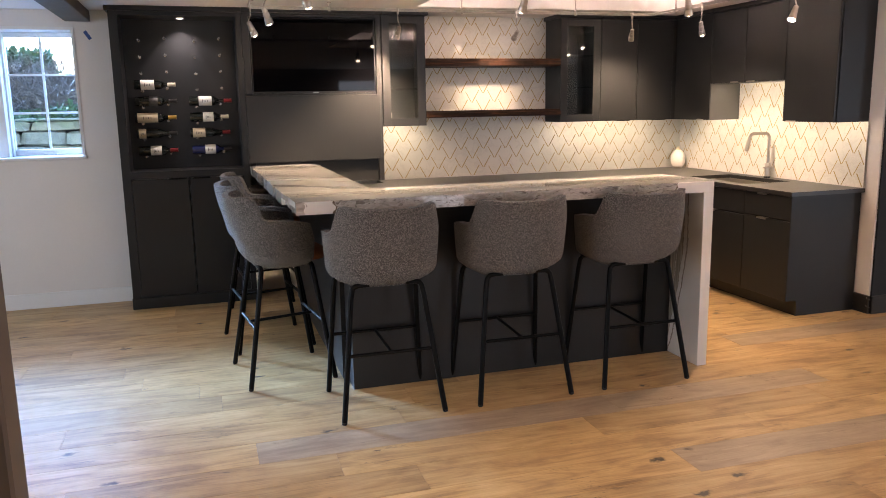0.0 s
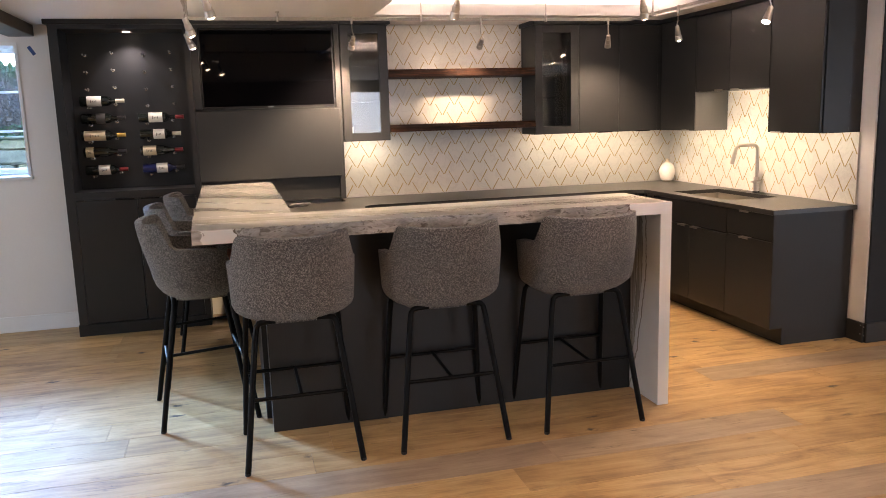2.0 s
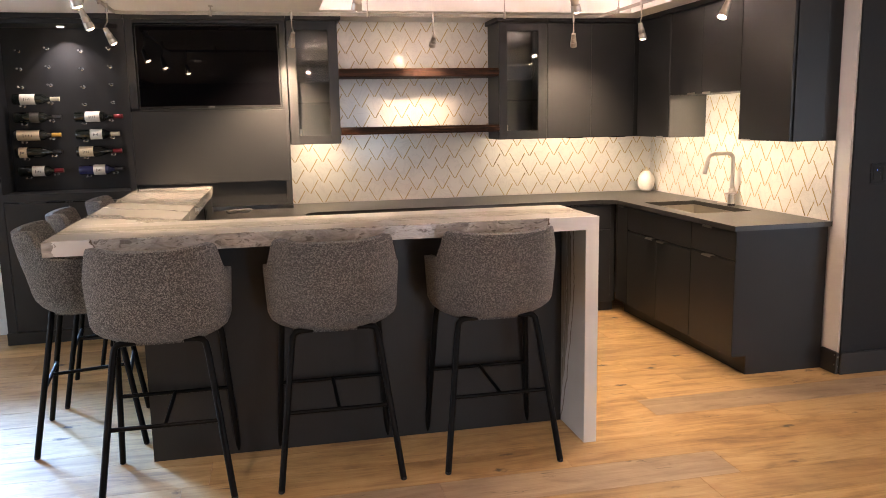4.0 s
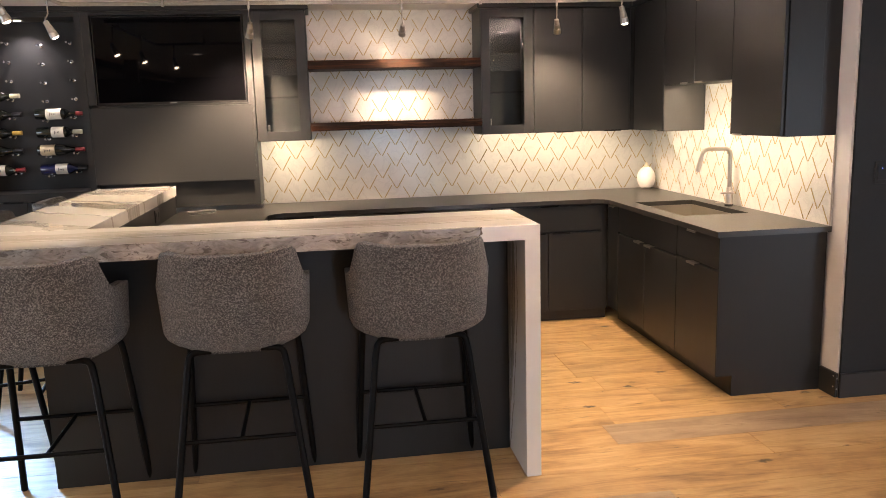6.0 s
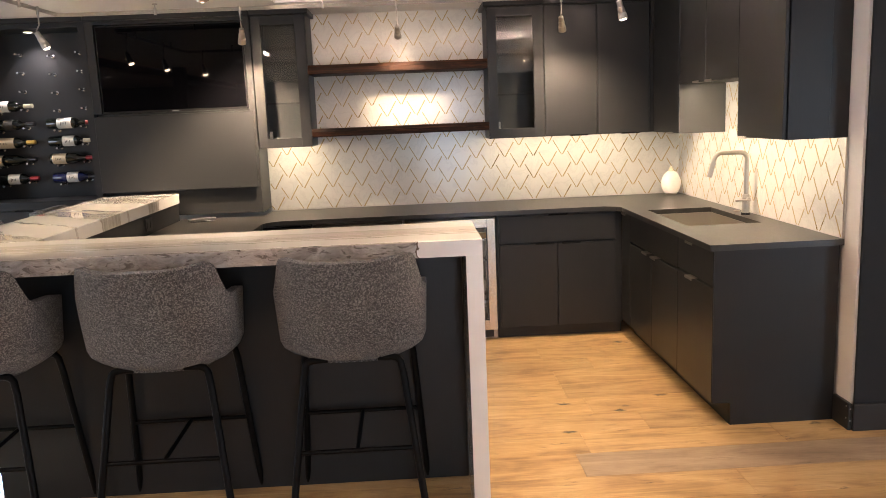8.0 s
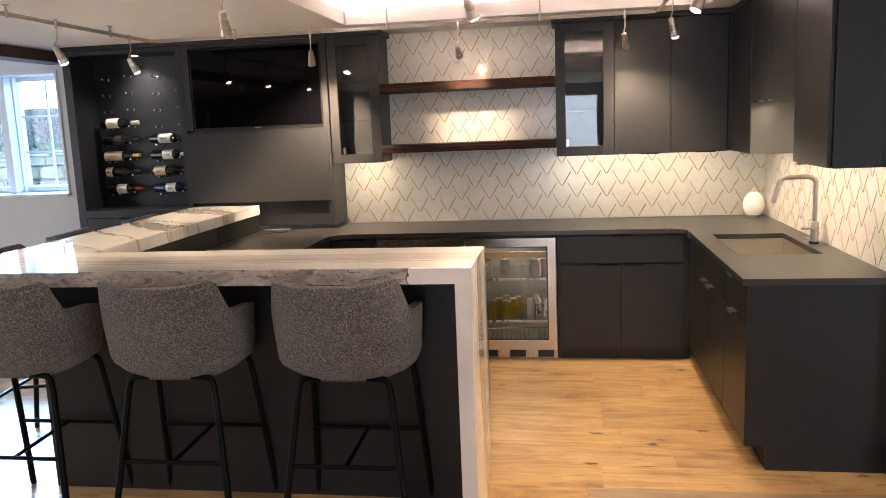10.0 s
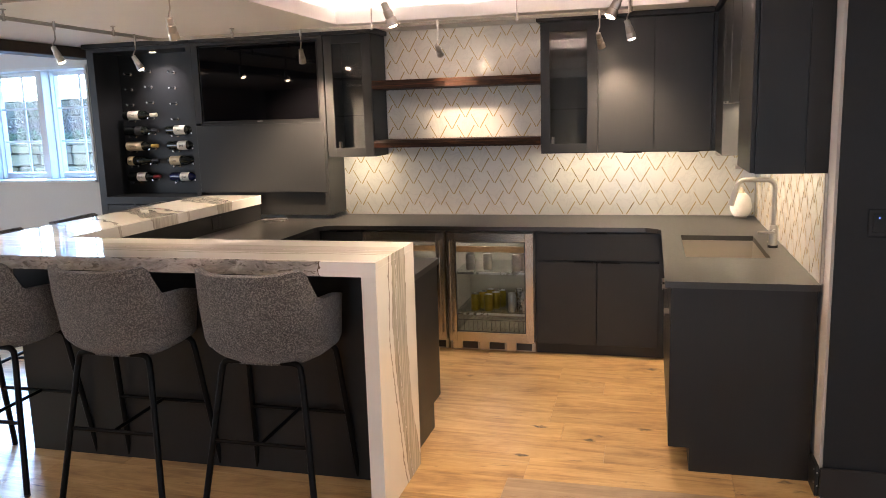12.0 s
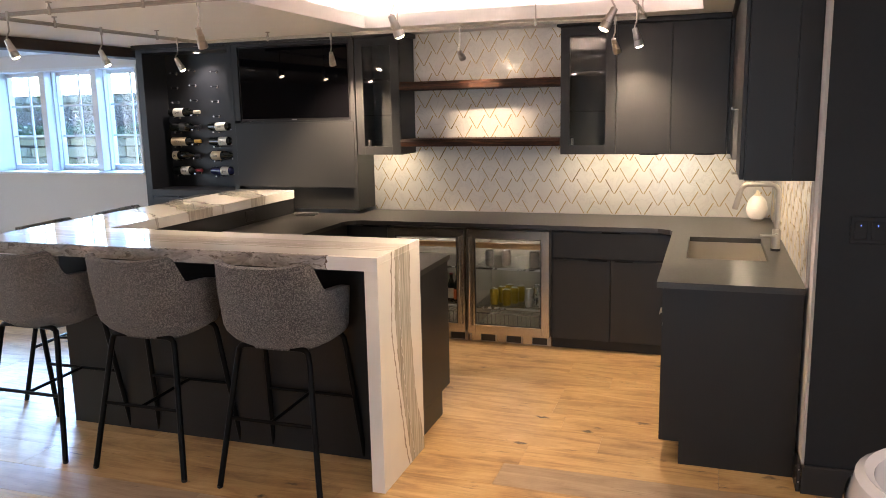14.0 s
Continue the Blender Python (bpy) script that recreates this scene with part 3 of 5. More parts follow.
def door_x(parent, y0, y1, z0, z1, x, name="door", pull=None, thick=0.019, metal=None):
    """A flat front that faces -x."""
    d = part(name, boxed(x, x + thick, y0 + 0.0022, y1 - 0.0022, z0 + 0.0022, z1 - 0.0022, bevel=0.0012), CAB, parent)
    if pull:
        y, where = pull
        z = z1 + 0.0015 if where == "top" else z0 - 0.0035
        bm = boxed(x - 0.022, x + 0.012, y - 0.05, y + 0.05, z - 0.0005, z + 0.002, bevel=0.0006)
        box(bm, x - 0.024, x - 0.021, y - 0.05, y + 0.05, z - (0.010 if where == "top" else 0), z + (0.002 if where == "top" else 0.012))
        part("handle", bm, NICKEL if metal is None else metal, d, "slim nickel tab pull")
    return d


FY = 6.495                                              # plane of the tall and wall cabinet fronts
# wine tower
wine = thing("wine_cabinet", (0.0, 6.66, 0), "charcoal painted wine tower with an open lit bottle niche", "cabinet")
bm = boxed(-0.489, -0.425, FY, 6.836, 0.09, 2.303)
box(bm, 0.430, 0.474, FY, 6.836, 0.09, 2.303)
box(bm, -0.425, 0.430, FY, 6.836, 2.272, 2.303)
box(bm, -0.425, 0.430, FY, 6.836, 1.034, 1.092)
part("body", bm, CAB, wine)
part("back_panel", boxed(-0.425, 0.430, 6.805, 6.836, 1.092, 2.272), CAB, wine)
part("plinth", boxed(-0.495, 0.474, FY - 0.008, 6.836, 0, 0.09, bevel=0.003), CAB, wine)
part("crown", boxed(-0.512, 0.474, FY - 0.028, 6.836, 2.303, 2.3385, bevel=0.004), CAB, wine)
door_y(wine, -0.425, 0.003, 0.092, 1.032, FY + 0.002, pull=(-0.08, "top"))
door_y(wine, 0.003, 0.430, 0.092, 1.032, FY + 0.002, pull=(0.10, "top"))
puck = thing("puck_light", (0.02, 6.66, 2.267), "small round puck light in the wine niche ceiling", "light")
part("housing", lathe(bmesh.new(), [(0.0, 2.2665), (0.034, 2.2665), (0.036, 2.2715), (0.0, 2.2715)], Matrix.Translation((0.02, 6.66, 0))), NICKEL, puck, smooth=True)
part("lens", lathe(bmesh.new(), [(0.0, 2.2655), (0.024, 2.2655), (0.024, 2.2665), (0.0, 2.2665)], Matrix.Translation((0.02, 6.66, 0))), DOWN_GLOW, puck)

# media tower
media = thing("media_cabinet", (1.03, 6.66, 0), "charcoal painted cabinet wall holding the television", "cabinet")
bm = boxed(0.476, 0.530, FY, 6.836, 1.68, 2.303)
box(bm, 1.547, 1.588, FY, 6.836, 0.945, 2.303)
box(bm, 0.530, 1.547, FY, 6.836, 2.278, 2.303)
box(bm, 0.530, 1.547, 6.60, 6.836, 0.945, 2.278)
box(bm, 0.476, 0.530, 6.56, 6.836, 0.945, 1.68)
part("body", bm, CAB, media)
part("lower_panel", boxed(0.476, 1.570, FY - 0.006, FY + 0.055, 1.130, 1.660, bevel=0.002), CAB, media)
part("rail", boxed(0.530, 1.547, FY + 0.002, FY + 0.05, 1.662, 1.674, bevel=0.001), CAB, media)
part("recess_panel", boxed(0.530, 1.547, 6.535, 6.600, 0.946, 1.128), CAB, media)
part("crown", boxed(0.476, 1.592, FY - 0.028, 6.836, 2.303, 2.3385, bevel=0.004), CAB, media)
tv = thing("television", (1.037, 6.55, 1.68), "black flat screen television switched off", "television")
bm = boxed(0.534, 1.541, 6.505, 6.56, 1.677, 2.274, bevel=0.004)
part("housing", bm, TV_BLACK, tv)
part("screen", boxed(0.545, 1.530, 6.502, 6.5055, 1.694, 2.263), SCREEN, tv, "glossy black screen")
part("bezel", boxed(0.536, 1.539, 6.497, 6.5045, 1.679, 1.692, bevel=0.001), TV_BLACK, tv)
part("badge", boxed(1.015, 1.060, 6.4955, 6.497, 1.683, 1.688), CAN_SILVER, tv, "tiny silver badge")


def glass_cabinet(x0, x1, label, right_side):
    c = thing("glass_cabinet", ((x0 + x1) / 2, 6.66, 1.395), label, "wall cabinet", "glass-door wall cabinets")
    bm = boxed(x0, x0 + 0.018, FY + 0.02, 6.818, 1.395, 2.303)
    box(bm, x1 - 0.018, x1, FY + 0.02, 6.818, 1.395, 2.303)
    box(bm, x0 + 0.018, x1 - 0.018, FY + 0.02, 6.818, 1.395, 1.413)
    box(bm, x0 + 0.018, x1 - 0.018, FY + 0.02, 6.818, 2.285, 2.303)
    box(bm, x0 + 0.018, x1 - 0.018, 6.80, 6.818, 1.413, 2.285)
    part("body", bm, CAB, c)
    gx0, gx1, gz0, gz1 = x0 + 0.066, x1 - 0.074, 1.462, 2.236
    bm = boxed(x0 + 0.002, gx0, FY, FY + 0.019, 1.397, 2.301, bevel=0.001)
    box(bm, gx1, x1 - 0.002, FY, FY + 0.019, 1.397, 2.301, bevel=0.001)
    box(bm, gx0, gx1, FY, FY + 0.019, 1.397, gz0, bevel=0.001)
    box(bm, gx0, gx1, FY, FY + 0.019, gz1, 2.301, bevel=0.001)
    d = part("door", bm, CAB, c)
    pane = part("pane", boxed(gx0, gx1, FY + 0.010, FY + 0.014, gz0, gz1), GLASS_DIM, d, "clear glass")
    pane.visible_shadow = False
    bm = boxed(x0 + 0.0185, x1 - 0.0185, 6.794, 6.7995, 1.4135, 2.2845)
    box(bm, x0 + 0.0185, x0 + 0.0215, FY + 0.022, 6.7935, 1.4135, 2.2845)
    box(bm, x1 - 0.0215, x1 - 0.0185, FY + 0.022, 6.7935, 1.4135, 2.2845)
    part("liner", bm, LINER_GREY, c, "grey interior")
    for z in (1.70, 1.98):
        part("glass_shelf", boxed(x0 + 0.0225, x1 - 0.0225, FY + 0.04, 6.793, z, z + 0.008), GLASS_DIM, c, "clear glass shelf")
    bm = boxed(gx0 + 0.004, gx0 + 0.020, FY + 0.05, FY + 0.09, 1.462, 1.51, bevel=0.002)
    part("hinge", bm, NICKEL, c)
    out = (0.0, 0.024) if right_side else (0.024, 0.0)
    part("crown", boxed(x0 - out[0], x1 + out[1], FY - 0.026, 6.818, 2.303, 2.3385, bevel=0.004), CAB, c)
    return c


glass_cabinet(1.596, 1.972, "charcoal wall cabinet with a clear glass door beside the television", True)
glass_cabinet(3.227, 3.625, "charcoal wall cabinet with a clear glass door beside open shelves", False)


def wall_cabinet(x0, x1, splits, label):
    c = thing("wall_cabinet", ((x0 + x1) / 2, 6.66, 1.395), label, "wall cabinet", "solid wall cabinets")
    part("body", boxed(x0, x1, FY + 0.02, 6.818, 1.395, 2.303), CAB, c)
    for a, b in zip(splits, splits[1:]):
        door_y(c, a, b, 1.396, 2.302, FY, pull=((b - 0.14), "bottom"))
    part("crown", boxed(x0, x1, FY - 0.026, 6.818, 2.303, 2.3385, bevel=0.004), CAB, c)


wall_cabinet(3.626, 4.378, [3.626, 4.003, 4.376], "charcoal double wall cabinet with flat slab doors")

FX = 4.402                                             # plane of the fronts over the sink
c = thing("corner_cabinet", (4.55, 6.22, 1.395), "charcoal corner wall cabinet with a flat door", "wall cabinet")
part("body", boxed(FX + 0.02, 4.704, 5.955, 6.818, 1.395, 2.303), CAB, c)
part("filler", boxed(4.380, FX + 0.019, FY + 0.012, 6.54, 1.397, 2.302), CAB, c)
door_x(c, 5.955, 6.480, 1.396, 2.302, FX, pull=(6.05, "bottom"))
part("side_panel", boxed(FX + 0.001, 4.704, 5.938, 5.954, 1.7085, 2.303, bevel=0.001), CAB, c)
part("lower_side_panel", boxed(FX + 0.001, 4.704, 5.938, 5.954, 1.395, 1.7075, bevel=0.001), SIDE_LIT, c, "exposed side, coloured paler for the LED tape's light on it")
part("crown", boxed(4.380, 4.704, 5.94, 6.818, 2.303, 2.3385, bevel=0.004), CAB, c)
c = thing("bridge_cabinet", (4.55, 5.49, 1.705), "short charcoal double wall cabinet above the sink", "wall cabinet")
part("body", boxed(FX + 0.02, 4.704, 5.035, 5.937, 1.708, 2.303), CAB, c)
door_x(c, 5.035, 5.500, 1.708, 2.302, FX, pull=(5.40, "bottom"))
door_x(c, 5.500, 5.937, 1.708, 2.302, FX, pull=(5.60, "bottom"))
part("crown", boxed(FX - 0.022, 4.704, 5.035, 5.937, 2.303, 2.3385, bevel=0.004), CAB, c)
c = thing("wall_cabinet", (4.55, 4.77, 1.395), "tall charcoal wall cabinet ending the sink run", "wall cabinet", "solid wall cabinets")
part("body", boxed(FX + 0.02, 4.704, 4.530, 5.034, 1.395, 2.303), CAB, c)
door_x(c, 4.520, 5.034, 1.396, 2.302, FX, pull=(4.92, "bottom"))
part("end_panel", boxed(FX + 0.021, 4.620, 4.512, 4.529, 1.395, 2.303, bevel=0.001), CAB, c)
part("scribe", boxed(4.621, 4.714, 4.515, 4.529, 1.395, 2.303, bevel=0.001), CAB, c)
part("crown", boxed(FX - 0.022, 4.712, 4.492, 5.034, 2.303, 2.3385, bevel=0.004), CAB, c)

# floating shelves
for z0, z1 in ((1.892, 1.955), (1.458, 1.515)):
    s = thing("floating_shelf", (2.60, 6.65, z0), "dark walnut live-edge floating shelf, empty", "shelf", "floating shelves")
    bm = bmesh.new()
    n = 42
    rows = []
    for i in range(n + 1):
        x = 1.974 + (3.225 - 1.974) * i / n
        e = 6.482 + 0.008 * noise.noise((x * 7, z0 * 9, 0)) + 0.004 * noise.noise((x * 23, z0, 3))
        e2 = e + 0.012 + 0.008 * noise.noise((x * 9, z0, 7))
        rows.append([bm.verts.new(p) for p in ((x, 6.817, z0), (x, 6.817, z1), (x, e2, z1), (x, e, (z0 + z1) / 2 + 0.008), (x, e + 0.004, z0 + 0.004), (x, e2, z0))])
    for a, b in zip(rows, rows[1:]):
        for k in range(6):
            bm.faces.new((a[k], a[(k + 1) % 6], b[(k + 1) % 6], b[k]))
    bm.faces.new(rows[0]), bm.faces.new(rows[-1][::-1])
    part("board", bm, WALNUT, s)

# base cabinets along the back wall
DY, KICK = 6.190, 6.255
c = thing("base_cabinet", (3.64, 6.5, 0), "charcoal base cabinet with one drawer over two doors", "cabinet", "base cabinets")
part("body", boxed(3.222, 4.104, DY + 0.02, 6.815, 0.085, 0.884), CAB, c)
part("toe_kick", boxed(3.222, 4.104, KICK, KICK + 0.02, 0, 0.085), CAB, c)
door_y(c, 3.238, 4.052, 0.684, 0.874, DY, "drawer_front", pull=(3.645, "top"))
door_y(c, 3.238, 3.643, 0.087, 0.674, DY, pull=(3.555, "top"))
door_y(c, 3.643, 4.052, 0.087, 0.674, DY, pull=(3.735, "top"))
c = thing("base_cabinet", (1.80, 6.5, 0), "narrow charcoal base cabinet beside the drinks fridges", "cabinet", "base cabinets")
part("body", boxed(1.60, 1.962, DY + 0.02, 6.815, 0.085, 0.884), CAB, c)
part("toe_kick", boxed(1.60, 1.962, KICK, KICK + 0.02, 0, 0.085), CAB, c)
door_y(c, 1.64, 1.960, 0.087, 0.874, DY, pull=(1.83, "top"))

# base cabinets of the sink run
DX, KX = 4.084, 4.180


def sink_run(y0, y1, label, fronts, end=False):
    c = thing("base_cabinet", (4.4, (y0 + y1) / 2, 0), label, "cabinet", "base cabinets")
    bm = boxed(DX + 0.02, 4.700, y0, y1, 0.112, 0.655)
    box(bm, DX + 0.02, DX + 0.045, y0, y1, 0.655, 0.884)
    box(bm, 4.660, 4.700, y0, y1, 0.655, 0.884)
    part("body", bm, CAB, c)
    part("toe_kick", boxed(KX, KX + 0.02, y0, y1, 0, 0.112), CAB, c)
    for a, b, z0, z1, name, pull in fronts:
        door_x(c, a, b, z0, z1, DX, name, pull)
    if end:
        bm = bmesh.new()
        out = [(DX + 0.004, 0.116), (KX, 0.116), (KX, 0.0), (4.700, 0.0), (4.700, 0.884), (DX + 0.004, 0.884)]
        lo = [bm.verts.new((x, y0 - 0.019, z)) for x, z in out]
        hi = [bm.verts.new((x, y0 - 0.001, z)) for x, z in out]
        bm.faces.new(lo), bm.faces.new(hi[::-1])
        for i in range(6):
            bm.faces.new((lo[i], lo[(i + 1) % 6], hi[(i + 1) % 6], hi[i]))
        part("end_panel", bm, CAB, c)


sink_run(4.535, 5.018, "charcoal base cabinet with a drawer over one door",
         [(4.517, 5.018, 0.708, 0.880, "drawer_front", (4.80, "top")), (4.517, 5.018, 0.114, 0.698, "door", (4.80, "top"))], True)
sink_run(5.020, 5.952, "charcoal sink base cabinet with two doors below a false front",
         [(5.020, 5.952, 0.700, 0.878, "false_front", None), (5.020, 5.486, 0.114, 0.690, "door", (5.40, "top")), (5.486, 5.952, 0.114, 0.690, "door", (5.57, "top"))])
sink_run(5.954, 6.188, "narrow charcoal corner base cabinet",
         [(5.954, 6.155, 0.114, 0.876, "door", (6.04, "top"))])

# dark worktop: along the back, round to the sink, and the work side of the bar
CT0, CT1 = 0.886, 0.916
SX0, SX1, SY0, SY1 = 4.172, 4.588, 5.120, 5.862


def bend(cx, cy, r, a0, a1, steps=6):
    return [(cx + r * math.cos(radians(a0 + (a1 - a0) * i / steps)), cy + r * math.sin(radians(a0 + (a1 - a0) * i / steps))) for i in range(steps + 1)]


top = thing("worktop", (3.0, 6.5, CT0), "dark grey quartz worktop with an undermount sink cut-out", "worktop")
YE, XE, LX, PY = 6.160, 4.058, 1.655, 4.962
bm = bmesh.new()
# back run with the rounded inner corners, then strips round the sink
slab(bm, [(1.002, 6.534), (1.002, PY)] + [(LX, PY)] + bend(LX + 0.14, YE - 0.14, 0.14, 180, 90) + bend(XE - 0.10, YE - 0.10, 0.10, 90, 0)[:1] + [(XE - 0.10, YE)] + [(XE - 0.02, YE - 0.05), (XE, YE - 0.10)] + [(XE, SY1), (4.704, SY1), (4.704, 6.816), (1.592, 6.816), (1.592, 6.534)], CT0, CT1)
bmesh.ops.remove_doubles(bm, verts=bm.verts, dist=0.0005)
part("slab", bm, COUNTER, top)
part("sink_front_strip", boxed(XE, SX0, SY0, SY1, CT0, CT1), COUNTER, top)
part("sink_back_strip", boxed(SX1, 4.704, SY0, SY1, CT0, CT1), COUNTER, top)
part("end_slab", boxed(XE, 4.704, 4.488, SY0, CT0, CT1), COUNTER, top)
part("bar_slab", boxed(1.002, 2.872, 4.392, PY, CT0, CT1), COUNTER, top)

sink = thing("sink", (4.38, 5.49, 0.70), "undermount stainless steel sink", "sink")
bm = bmesh.new()
w = 0.012
for r in ((SX0 - w, SX0, SY0 - w, SY1 + w, 0.68, CT0 - 0.001), (SX1, SX1 + w, SY0 - w, SY1 + w, 0.68, CT0 - 0.001), (SX0, SX1, SY0 - w, SY0, 0.68, CT0 - 0.001), (SX0, SX1, SY1, SY1 + w, 0.68, CT0 - 0.001), (SX0, SX1, SY0, SY1, 0.668, 0.68)):
    box(bm, *r)
part("basin", bm, SINK_STEEL, sink)
part("drain", lathe(bmesh.new(), [(0.0, 0.681), (0.045, 0.681), (0.048, 0.684), (0.036, 0.682), (0.0, 0.6815)], Matrix.Translation((4.42, 5.49, 0))), CHROME, sink, smooth=True)

# ---------------------------------------------------------------- the bar
bar = thing("bar_counter", (1.9, 4.6, 0), "raised bar counter in white veined quartz on a charcoal base", "bar counter")
bm = boxed(0.832, 2.850, 4.130, 4.330, 0, 1.044)
part("front_panel", bm, CAB, bar)
part("side_panel", boxed(0.806, 0.995, 4.332, 6.484, 0, 1.034), CAB, bar, "charcoal knee wall")
bm = boxed(0.997, 1.640, 4.940, 6.15, 0.10, 0.884)
box(bm, 0.997, 2.740, 4.334, 4.938, 0.10, 0.884)
part("base_body", bm, CAB, bar)
part("end_panel", slab(bmesh.new(), [(2.742, 4.334), (2.862, 4.334), (2.862, 4.940), (2.742, 4.940)], 0.14, 0.884, 0.001), CAB, bar)
part("end_foot", boxed(2.742, 2.862, 4.334, 4.800, 0, 0.138), CAB, bar)
part("knee_rail", boxed(0.997, 2.850, 4.3305, 4.385, 0.918, 1.044), CAB, bar)
ZT0, ZT1, LEG = 1.044, 1.106, 0.020
tp = part("bar_top", slab(bmesh.new(), [(0.524, 3.842), (2.9155, 3.842), (2.9155, 4.345), (0.507, 4.345)], ZT1 - 0.03, ZT1, 0.0015), QUARTZ_TOP, bar, "polished white quartz with smoky veins")
part("front_edge", slab(bmesh.new(), [(0.524, 3.820), (2.9155, 3.820), (2.9155, 3.8415), (0.524, 3.8415)], ZT0, ZT1, 0.0015), EDGE_FRONT, bar, "mitred quartz edge with a grey vein")
part("bar_leg_top", slab(bmesh.new(), [(0.507, 4.3455), (1.004, 4.3455), (1.004, 6.486), (0.480, 6.486)], ZT1 - 0.068, ZT1, 0.0015), QUARTZ_LEG, bar, "polished white quartz with diagonal veins")
part("under_edge", boxed(0.527, 0.80, 3.8415, 4.345, ZT0, ZT1 - 0.031), EDGE_SIDE, bar)
part("under_slab", boxed(0.81, 2.85, 3.8415, 4.345, 1.0455, ZT1 - 0.031), CAB, bar)
part("waterfall", boxed(2.852, 2.917, 3.8205, 4.345, 0, ZT1 - 0.0305, bevel=0.0015), QUARTZ_FALL, bar, "white quartz waterfall end with grey veins")
part("mitre_cap", boxed(2.9157, 2.9172, 3.8205, 4.345, ZT1 - 0.030, ZT1 - 0.0005), QUARTZ_FALL, bar)
o = part("outlet_plate", boxed(0.9955, 1.003, 5.755, 5.885, 0.938, 1.018, bevel=0.003), BLACK_PLASTIC, bar, "black power outlet")
for dy in (-0.03, 0.03):
    part("socket", boxed(1.003, 1.0055, 5.82 + dy - 0.017, 5.82 + dy + 0.017, 0.955, 1.001, bevel=0.001), BLACK_PLASTIC, o)

# ---------------------------------------------------------------- bar stools


def superellipse(a, w, d, p=3.2):
    c, s = math.cos(a), math.sin(a)
    return w * math.copysign(abs(c) ** (2 / p), c), d * math.copysign(abs(s) ** (2 / p), s)


def step(x, a, b):
    t = min(max((x - a) / (b - a), 0), 1)
    return t * t * (3 - 2 * t)


